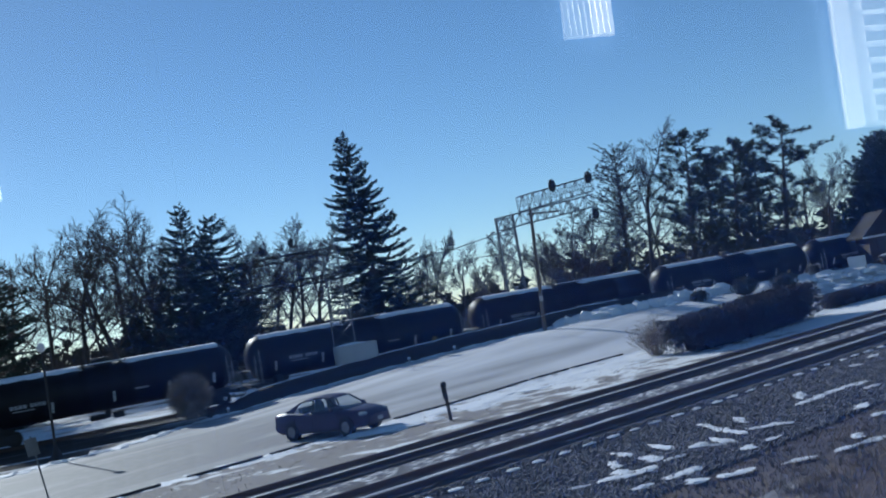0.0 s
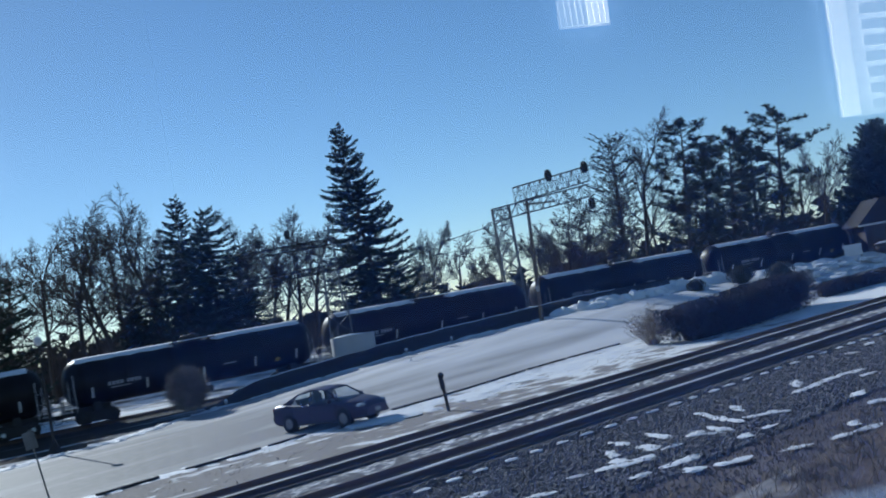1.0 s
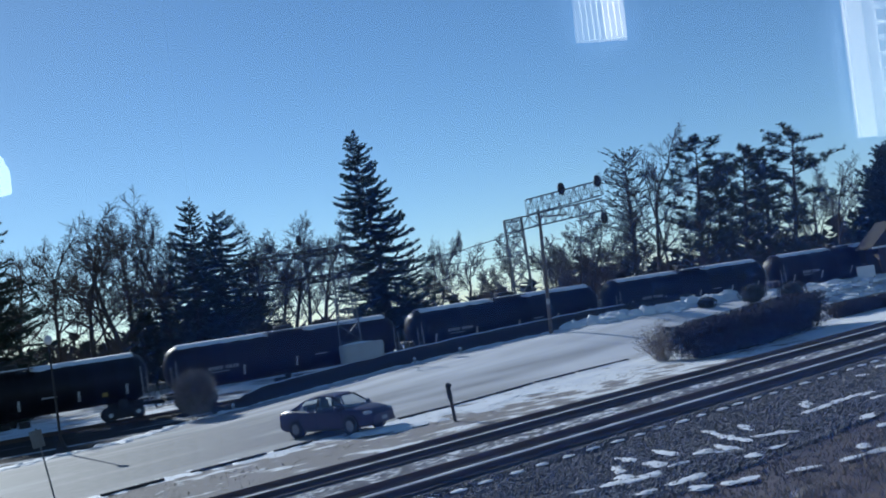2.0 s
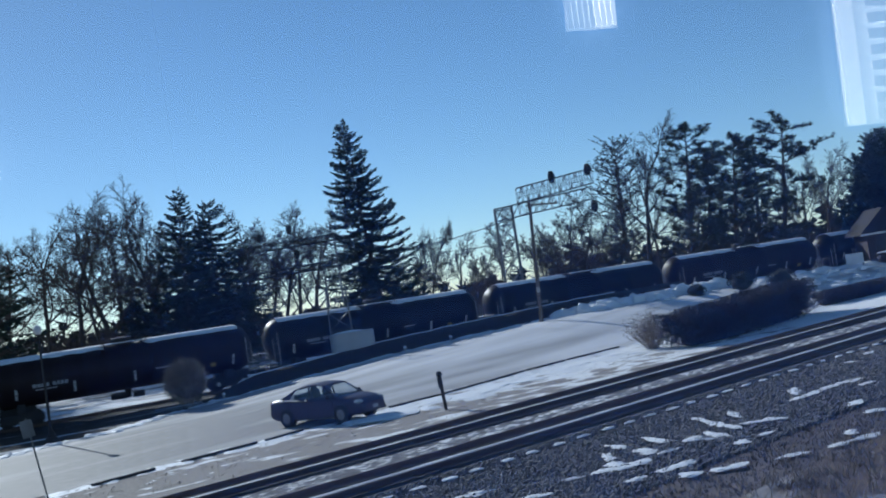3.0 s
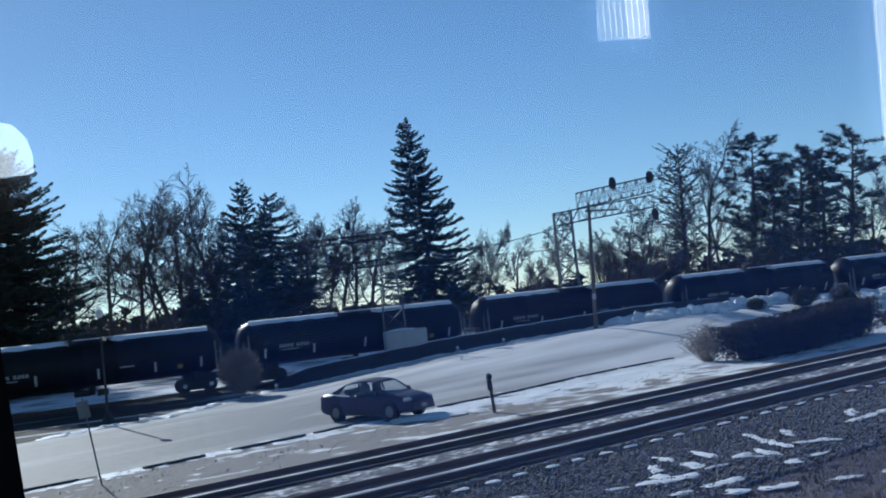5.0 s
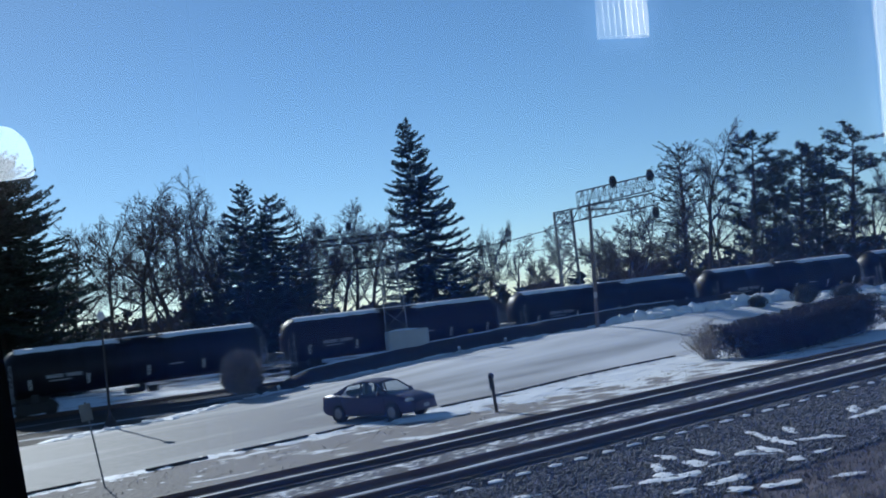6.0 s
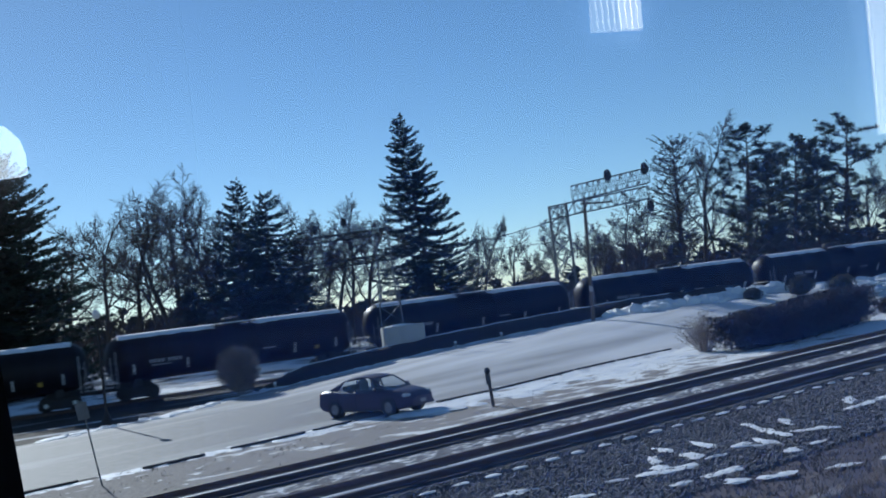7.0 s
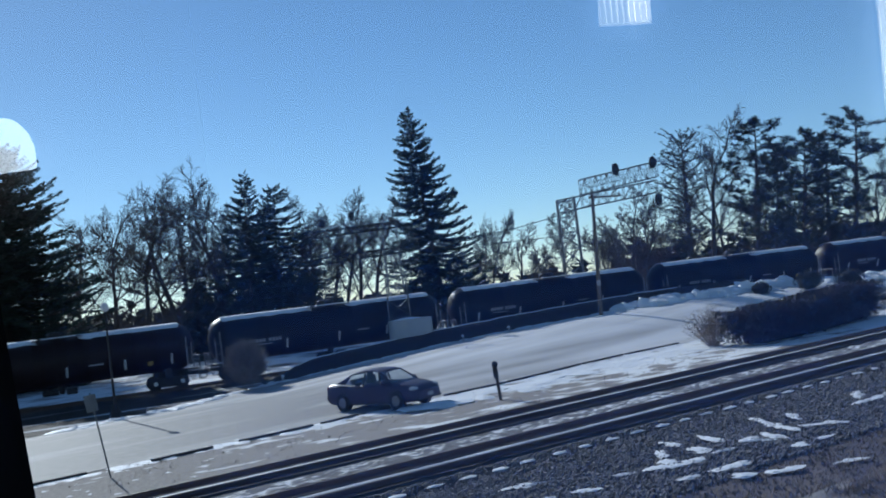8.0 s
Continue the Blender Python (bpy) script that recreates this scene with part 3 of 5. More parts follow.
OPEN_PINES = [
    (23.8, 95, 17.2, 2.9, 3.4),
]

BACK = 1.24


def set_back(rows):
    """The groves stand well behind the train, larger with the distance."""
    return [(x * BACK, y * BACK, 4.5 + (h - 4.5) * BACK, lean, r * BACK) for x, y, h, lean, r in rows]


for i, (x, y, h, lean, r) in enumerate(set_back(SPRUCES)):
    conifer(x, y, h, lean, r, 100 + i, NEEDLE, "tall dark green spruce with drooping ragged boughs", 0.10 if i == 0 else 0.04, (1.25, 1.6, 0.95, 0.95, 0.75, 0.75, 0.7, 0.8, 2.0)[i])
for i, (x, y, h, lean, r) in enumerate(set_back(PINES)):
    pine(x, y, h, lean, r, 200 + i, "tall pine with layered dark needle clumps")
for i, (x, y, h, lean, r) in enumerate(set_back(OPEN_PINES)):
    pine(x, y, h, lean, r, 230 + i, "thin-crowned conifer with open branches", True)
WIDER = [(x, y, h * 1.05, lean, r * 1.3) for x, y, h, lean, r in BARE_WEST] + [(x, y, h * 1.07, lean, r * 1.4) for x, y, h, lean, r in BARE_MIDDLE[:6]]
for i, (x, y, h, lean, r) in enumerate(set_back(WIDER + BARE_MIDDLE[6:] + BARE_EAST)):
    bare_tree(x, y, h, lean, r, 300 + i, "leafless deciduous tree with fine grey twigs behind the train")


def brush(name, x0, x1, y0, y1, h, n, mat, seed, label):
    """A thicket of leaning stems with side twigs."""
    rng = random.Random(seed)
    f = Form()
    for _ in range(n):
        x, y = rng.uniform(x0, x1), rng.uniform(y0, y1)
        hh = h * (0.55 + 0.6 * rng.random()) * (0.8 + 0.5 * noise.noise((x * 0.13, y * 0.13, seed)))
        p, top = Vector((x, y, -0.1)), Vector((x + rng.gauss(0, 0.12) * hh, y + rng.gauss(0, 0.1) * hh, hh))
        f.tube(p, top, 0.06, 0.025, 3, False)
        for _ in range(7):
            a = p.lerp(top, rng.uniform(0.15, 0.95))
            f.tube(a, a + Vector((rng.gauss(0, 0.16) * hh, rng.gauss(0, 0.1) * hh, rng.uniform(0.05, 0.25) * hh)), 0.035, 0.018, 3, False)
    return tagged(part(name, f, mat, None, label), category="brush", kind="stuff")


brush("far_brush", -92, -17, 136, 150, 8.5, 1300, TWIG, 1, "dense leafless thicket behind the trees")
brush("far_brush", -17, 27, 138, 152, 5.0, 550, TWIG, 2, "dense leafless thicket behind the trees")
brush("far_brush", 27, 105, 138, 152, 6.5, 800, TWIG, 3, "dense leafless thicket behind the pines")


def wood_line(name, x0, x1, y, h, seed, label):
    """Far evergreens, too far to tell apart."""
    rng = random.Random(seed)
    f = Form()
    x = x0
    while x < x1:
        hh = h * rng.uniform(0.6, 1.15)
        for _ in range(140):
            u = rng.random()
            w = 2.6 * (1 - u * 0.8)
            c = Vector((x + rng.gauss(0, w * 0.5), y + rng.gauss(0, 1.0), hh * u))
            e = Vector((rng.gauss(0, 0.8), rng.gauss(0, 0.4), rng.gauss(0.1, 0.5)))
            s = Vector((rng.gauss(0, 0.5), 0, rng.gauss(0, 0.5)))
            f.tri(c - s, c + s, c + e)
        x += rng.uniform(1.2, 2.2)
    return tagged(part(name, f, EVERGREEN, None, label), category="woods", kind="stuff")


wood_line("far_woods", -140, -20, 156, 10.5, 11, "dark line of distant evergreens")
wood_line("far_woods", -20, 30, 158, 6.0, 12, "dark line of distant evergreens")
wood_line("far_woods", 30, 150, 156, 8.5, 13, "dark line of distant evergreens")


def clipped_hedge(name, path, width, h0, h1, n, mat, seed, label, base=0.0):
    """Leaves and twigs filling a run of uneven clipped hedge, round a twiggy core."""
    rng = random.Random(seed)
    t = thing(name, pose(path[0][0], path[0][1], base), label, "hedge")
    f, core = Form(), Form()
    ox, oy = path[0]
    segs = [(Vector((*a, 0)), Vector((*b, 0))) for a, b in zip(path, path[1:])]
    total = sum((b - a).length for a, b in segs)
    first, run = Vector((ox, oy, 0)), Vector((path[-1][0] - ox, path[-1][1] - oy, 0)).length
    tall = lambda q: h0 + (h1 - h0) * smooth_step(q.length / run * 1.25 - 0.1)
    for a, b in segs:
        d = (b - a).normalized()
        s = Vector((-d.y, d.x, 0))
        L = (b - a).length
        k = int(L / 0.35)
        for i in range(k + 1):
            p = a + d * (L * i / k) - Vector((ox, oy, 0))
            if min(p.length, (p - Vector((path[-1][0] - ox, path[-1][1] - oy, 0))).length) < 1.1:
                continue
            w = 0.8 + 0.2 * smooth_step(min((p + Vector((ox - path[0][0], oy - path[0][1], 0))).length, (p - Vector((path[-1][0] - ox, path[-1][1] - oy, 0))).length) / 1.6)
            h = tall(p)
            core.lump((p.x, p.y, h * 0.36 * w), (0.55, width * 0.40 * w, h * 0.52 * w), rng, 0.22, 9, 6)
        for _ in range(int(n * L / total)):
            u, v = rng.random(), rng.uniform(-1, 1)
            h = tall(a + d * (L * u) - first)
            z = h * (rng.random() ** 0.6)
            if abs(v) < 0.75 and z < h * 0.8 and 1.2 < u * L + (0 if a is segs[0][0] else 9) and (L - u * L + (0 if b is segs[-1][1] else 9)) > 1.2:
                v = math.copysign(rng.uniform(0.75, 1.0), v)
            bulge = 1 + 0.16 * noise.noise((u * L * 0.55, z, seed)) - 0.22 * max(0, z / h - 0.75)
            p = a + d * (L * u) + s * (v * width * 0.5 * bulge) - Vector((ox, oy, 0))
            ends = min((p).length, (p - Vector((path[-1][0] - ox, path[-1][1] - oy, 0))).length)
            p.z = z * (1 + 0.14 * noise.noise((u * L * 0.6, 5, seed))) * (0.82 + 0.18 * smooth_step(ends / 1.0))
            e = Vector((rng.gauss(0, 1), rng.gauss(0, 1), rng.gauss(0.3, 0.8))).normalized() * rng.uniform(0.07, 0.18)
            o = e.orthogonal().normalized() * rng.uniform(0.02, 0.05)
            f.tri(p - o, p + o, p + e)
    part("twigs", core, TWIG if mat is DRY else mat, t)
    part("leaves", f, mat, t)
    return t


def shrub(name, x, y, z, rx, rz, n, mat, seed, label, stems=True):
    rng = random.Random(seed)
    t = thing(name, pose(x, y, z), label, "shrub")
    f, core = Form(), Form()
    core.lump((0, 0, rz * 0.9), (rx * (0.5 if stems else 0.72), rx * (0.5 if stems else 0.72), rz * (0.6 if stems else 0.8)), rng, 0.2, 12, 7)
    for _ in range(n):
        d = Vector((rng.gauss(0, 1), rng.gauss(0, 1), rng.gauss(0.1, 1))).normalized()
        u = rng.uniform(0.62, 1.02) * (1 + 0.12 * noise.noise(d * 2 + Vector((seed, 0, 0))))
        p = Vector((d.x * rx * u, d.y * rx * u, max(0.02, rz + d.z * rz * u)))
        if stems:
            q = p + d * rng.uniform(0.08, 0.22) + Vector((rng.gauss(0, 0.06), rng.gauss(0, 0.06), 0.08))
            f.tube(p * 0.75 + Vector((0, 0, rz * 0.2)), q, 0.012, 0.004, 3, False)
        else:
            e = Vector((rng.gauss(0, 1), rng.gauss(0, 1), rng.gauss(0.2, 0.8))).normalized() * rng.uniform(0.08, 0.18)
            o = e.orthogonal().normalized() * rng.uniform(0.03, 0.06)
            f.tri(p - o, p + o, p + e)
    part("core", core, mat, t)
    part("stems" if stems else "leaves", f, mat, t)
    return t


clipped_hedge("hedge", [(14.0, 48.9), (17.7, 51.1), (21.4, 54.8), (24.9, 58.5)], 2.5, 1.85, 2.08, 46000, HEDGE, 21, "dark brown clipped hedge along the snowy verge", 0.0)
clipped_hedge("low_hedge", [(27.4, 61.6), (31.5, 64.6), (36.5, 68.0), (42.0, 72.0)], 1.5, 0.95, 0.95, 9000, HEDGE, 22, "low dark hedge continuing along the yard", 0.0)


def wispy_bush(x, y, z, r, h, seed, label):
    rng = random.Random(seed)
    t = thing("wispy_bush", pose(x, y, z), label, "shrub")
    f = Form()
    for _ in range(120):
        a, k = rng.uniform(0, 6.283), rng.random() ** 0.6
        top = Vector((math.cos(a) * r * k, math.sin(a) * r * k, h * rng.uniform(0.55, 1.05) * (1 - 0.3 * k)))
        p = Vector((top.x * 0.15, top.y * 0.15, 0))
        f.tube(p, top, 0.013, 0.005, 3, False)
        for _ in range(9):
            b = p.lerp(top, rng.uniform(0.35, 1.0))
            f.tube(b, b + Vector((rng.gauss(0, 0.24), rng.gauss(0, 0.24), rng.uniform(-0.08, 0.26))), 0.009, 0.005, 3, False)
    part("stems", f, DRY, t)
    return t


wispy_bush(13.4, 50.4, 0.0, 1.5, 2.3, 31, "pale leafless wispy bush at the end of the hedge")
shrub("round_shrub", -13.0, 61.0, 0.1, 1.34, 1.5, 4200, GREY_STEM, 41, "round grey-brown leafless shrub beside the snowy lot")
shrub("low_evergreen", 24.2, 75.5, 1.2, 0.8, 0.55, 900, EVERGREEN, 42, "low dark evergreen bush behind the snow bank", False)
shrub("low_evergreen", 28.3, 76.5, 1.2, 1.15, 0.75, 1300, EVERGREEN, 43, "low dark evergreen bush behind the snow bank", False)
shrub("low_evergreen", 31.3, 76.0, 1.0, 1.2, 0.75, 1300, EVERGREEN, 44, "low dark evergreen bush behind the snow bank", False)

# dark bank in front of the train
bank = Form()
for i in range(75):
    x = -12.2 + 0.5 * i
    y = far_y(x)
    h0 = height(x, y - 0.1)
    hh = 0.98 * smooth_step((x + 12.8) / 4.0) + 0.08 * noise.noise((x * 0.8, 1, 1))
    for dy, z in ((0.0, -0.1), (0.35, 0.55), (0.8, 0.92), (1.3, 1.0), (1.9, 0.9), (2.6, 0.0)):
        bank.v.append((x - 0.37 * dy, y + dy, h0 + hh * z + (0.10 * noise.noise((x * 2.1, dy * 3, 4)) if 0 < z < 1 else 0) - (h0 if dy > 2 else 0)))
for i in range(74):
    for j in range(5):
        p = 6 * i + j
        bank.f.append((p, p + 6, p + 7, p + 1))
crest = Form()
for i in range(75):
    x, y, z = bank.v[6 * i + 3]
    w = 0.10 + 0.08 * noise.noise((x * 0.7, 2, 9))
    crest.v += [(x, y - w, z - 0.01), (x, y, z + 0.05), (x, y + 0.3, z - 0.02)]
for i in range(4, 62):
    for j in range(2):
        p = 3 * i + j
        crest.f.append((p, p + 3, p + 4, p + 1))
tagged(part("bank_snow", crest, SNOW, None, "thin line of snow along the top of the bank", True), category="snow", kind="stuff")
tagged(part("trackside_bank", bank, EARTH, None, "low dark earth and leaf-litter bank below the train", True), kind="structure")


# ---------------------------------------------------------------- tank train
def tank_car(paint, label):
    car = thing("tank_car", pose(0, 0, 0), label, "tank car", "tank train")
    R, ZC = 1.58, 3.06
    prof = [(-8.62, 0.02), (-8.60, 0.35), (-8.50, 0.80), (-8.32, 1.18), (-8.05, 1.42), (-7.75, R - 0.02), (-7.70, R), (-7.66, R + 0.012), (-7.58, R + 0.012), (-7.54, R)]
    for s in (-4.6, -1.55, 1.55, 4.6):
        prof += [(s - 0.06, R), (s - 0.04, R + 0.010), (s + 0.04, R + 0.010), (s + 0.06, R)]
    prof += [(-h, r) for h, r in reversed(prof[:10])]
    part("tank", Form().lathe(prof, True, 36, (0, 0, ZC)), paint, car, smooth=True)
    f = Form()
    for i in range(61):
        x = -7.7 + 15.4 * i / 60
        for j in range(7):
            a = radians(-42 + 12.5 * j + (6 * noise.noise((x * 1.3, j, 2)) if j in (0, 6) else 0))
            f.v.append((x, -(R + 0.012 + (0.07 if 0 < j < 6 else 0)) * math.sin(a), ZC + (R + 0.012 + (0.07 if 0 < j < 6 else 0)) * math.cos(a)))
    for i in range(60):
        if 24 < i < 35:
            continue
        for j in range(6):
            q = 7 * i + j
            f.f.append((q, q + 7, q + 8, q + 1))
    part("frost_cap", f, SNOW, car, "thin snow along the tank top", True)
    # top fittings
    f = Form().lathe([(4.55, 0.62), (4.95, 0.62), (5.02, 0.55), (5.05, 0.1)], n=16)
    top = part("manway_housing", f, STEEL_DARK, car)
    g = Form()
    for y in (-1.05, 1.05):
        g.box(0, y, 4.62, 2.6, 0.45, 0.05)
    for x in (-1.3, 1.3):
        g.box(x, 0, 4.62, 0.4, 2.5, 0.05)
    part("walkway", g, STEEL_DARK, car)
    g = Form()
    for y in (-1.05, 1.05):
        g.box(0.1, y, 4.675, 2.2, 0.40, 0.06, taper=0.96)
    part("walkway_snow", g, SNOW, car, "snow lying on the walkway")
    g = Form()
    for x, y in ((-1.4, -1.25), (1.4, -1.25), (-1.4, 1.25), (1.4, 1.25), (0, -1.25), (0, 1.25)):
        g.tube((x, y, 4.6), (x, y, 5.25), 0.02, 0.02, 5)
    for y in (-1.25, 1.25):
        g.tube((-1.4, y, 5.25), (1.4, y, 5.25), 0.02, 0.02, 5)
    part("guard_rail", g, STEEL_DARK, car)
    for s in (-1, 1):
        part("ladder", Form().tube((-0.25, s * 1.55, 1.3), (-0.25, s * 1.30, 4.6), 0.02, 0.02, 5).tube((0.25, s * 1.55, 1.3), (0.25, s * 1.30, 4.6), 0.02, 0.02, 5)
             .tube((-0.25, s * 1.62, 2.0), (0.25, s * 1.62, 2.0), 0.015, 0.015, 4).tube((-0.25, s * 1.66, 2.6), (0.25, s * 1.66, 2.6), 0.015, 0.015, 4)
             .tube((-0.25, s * 1.66, 3.2), (0.25, s * 1.66, 3.2), 0.015, 0.015, 4), STEEL_DARK, car)
    # running gear and ends
    for e in (-1, 1):
        f = Form().box(e * 7.3, 0, 1.28, 3.0, 0.7, 0.45).box(e * 6.7, 0, 1.45, 0.5, 2.7, 0.5, taper=0.9).box(e * 8.75, 0, 1.22, 0.25, 2.9, 0.22)
        part("stub_sill", f, STEEL_DARK, car)
        part("end_platform", Form().box(e * 8.55, 0, 1.36, 0.7, 2.9, 0.05), MARKING, car, "pale grating at the car end")
        g = Form()
        for y in (-1.4, -0.5, 0.5, 1.4):
            g.tube((e * 8.8, y, 1.36), (e * 8.8, y, 2.35), 0.025, 0.025, 5)
        g.tube((e * 8.8, -1.4, 2.35), (e * 8.8, 1.4, 2.35), 0.025, 0.025, 5)
        part("handrail", g, MARKING, car, "pale handrail at the car end")
        f = Form().box(e * 9.0, 0, 1.12, 0.45, 0.28, 0.26).box(e * 9.22, 0.05, 1.12, 0.14, 0.34, 0.3)
        part("coupler", f, STEEL_DARK, car)
        part("brake_hose", Form().tube((e * 8.8, 0.35, 1.1), (e * 9.0, 0.32, 0.65), 0.03, 0.03, 5).tube((e * 9.0, 0.32, 0.65), (e * 9.2, 0.2, 0.72), 0.03, 0.03, 5), BLACK_TRIM, car)
        for s in (-1, 1):
            g = Form()
            a, b = (e * 8.75, s * 1.42, 0.75), (e * 8.2, s * 1.42, 0.75)
            g.tube(a, (e * 8.75, s * 1.42, 2.3), 0.02, 0.02, 5).tube(b, (e * 8.2, s * 1.42, 2.0), 0.02, 0.02, 5)
            for z in (0.8, 1.1, 1.4, 1.7, 2.0):
                g.tube((e * 8.75, s * 1.42, z), (e * 8.2, s * 1.42, z), 0.015, 0.015, 4)
            part("end_ladder", g, STEEL_DARK, car)
            part("end_grab_ladder", Form().tube((e * 8.0, s * 1.50, 1.3), (e * 8.0, s * 1.50, 3.7), 0.035, 0.035, 5).tube((e * 8.35, s * 1.36, 1.3), (e * 8.35, s * 1.36, 3.3), 0.03, 0.03, 5)
                 .tube((e * 8.0, s * 1.50, 2.2), (e * 8.35, s * 1.36, 2.2), 0.02, 0.02, 4).tube((e * 8.0, s * 1.50, 2.9), (e * 8.35, s * 1.36, 2.9), 0.02, 0.02, 4), MARKING, car, "pale grab ladder at the tank end")
        truck = part("truck", Form().box(e * 6.7, 0, 0.86, 0.5, 2.2, 0.35), STEEL_DARK, car)
        for s in (-1, 1):
            o = [(-1.25, 0.62), (-1.25, 0.95), (-0.6, 1.12), (0.6, 1.12), (1.25, 0.95), (1.25, 0.62), (0.95, 0.58), (0.45, 0.48), (-0.45, 0.48), (-0.95, 0.58)]
            part("side_frame", Form().prism([(e * 6.7 + x, z) for x, z in o], s * 1.02, s * 1.18), STEEL_DARK, truck)
            for x in (-0.88, 0.88):
                part("bearing_cap", Form().tube((e * 6.7 + x, s * 1.17, 0.77), (e * 6.7 + x, s * 1.24, 0.77), 0.15, 0.12, 10), REFLECTIVE if e > 0 else STEEL_DARK, truck)
                w = Form()
                for i, (y, r) in enumerate(((0.70, 0.49), (0.735, 0.49), (0.74, 0.455), (0.84, 0.445), (0.845, 0.38), (0.81, 0.36), (0.81, 0.16), (0.86, 0.14), (0.96, 0.13))):
                    for q in range(20):
                        t = 6.28319 * q / 20
                        w.v.append((e * 6.7 + x + r * math.cos(t), s * y, 0.755 + r * math.sin(t)))
                    if i:
                        for q in range(20):
                            a, b = (i - 1) * 20 + q, (i - 1) * 20 + (q + 1) % 20
                            w.f.append((a, b, b + 20, a + 20))
                part("wheel", w, STEEL_DARK, truck)
    # markings on both flanks
    for s in (-1, 1):
        def bar(name, x, z, w, h, mat, label=""):
            dz = z - ZC
            y = math.sqrt(max(0.01, (R + 0.022) ** 2 - dz * dz))
            a = math.degrees(math.atan2(dz, y)) * (1 if s < 0 else -1)
            part(name, Form().box(0, 0, 0, w, 0.012, h), mat, car, label, m=pose(x, s * y, z, -a if s < 0 else -a, 0, 0))
        for x in (-6.9, -3.4, 0.4, 4.0, 7.0):
            bar("reflector_strip", x, 2.35, 0.12, 0.75, REFLECTIVE, "white reflective strip")
        for i in range(4):
            bar("marking_bar", -5.8 + 0.26 * i, 2.75, 0.19, 0.24, MARKING, "white stencilled reporting mark")
        for i in range(4):
            bar("marking_bar", -4.6 + 0.24 * i, 2.75, 0.17, 0.24, MARKING, "white stencilled reporting mark")
        bar("marking_bar", -5.1, 2.48, 1.3, 0.07, MARKING, "small white stencilled line")
        bar("marking_bar", 2.2, 2.6, 0.9, 0.10, MARKING, "small white stencilled line")
        bar("placard", 5.6, 2.2, 0.32, 0.32, YELLOW, "small yellow placard")
    # brake gear under the belly
    part("brake_cylinder", Form().lathe([(-1.2, 0.2), (-0.2, 0.2)], True, 12, (0, -0.6, 1.15)).box(0.6, -0.6, 1.1, 0.7, 0.5, 0.4), STEEL_DARK, car)
    part("outlet_valve", Form().lathe([(0.95, 0.16), (1.5, 0.25)], n=12), STEEL_DARK, car)
    return car


black_car = tank_car(TANK, "black tank car with white reflective strips rolling past")
brown_car = tank_car(TANK_B, "rust-brown tank car with white reflective strips rolling past")
CARS = []
for k in range(-2, 10):
    src = brown_car if k in (1, 4, 8) else black_car
    if k == -2 or k == 1:
        ob = src
    else:
        ob = copy_thing(src, pose(0, 0, 0))
    CARS.append((k, ob))


# ---------------------------------------------------------------- parked car
def loft(sections, closed_ends=True):
    """A skin through cross-sections of equal length."""
    f = Form()
    n = len(sections[0])
    for s in sections:
        f.v += s
    for j in range(len(sections) - 1):
        for i in range(n - 1):
            a = j * n + i
            f.f.append((a, a + 1, a + n + 1, a + n))
    f.f += [tuple(range(n)), tuple(range(len(f.v) - 1, len(f.v) - n - 1, -1))]
    return f


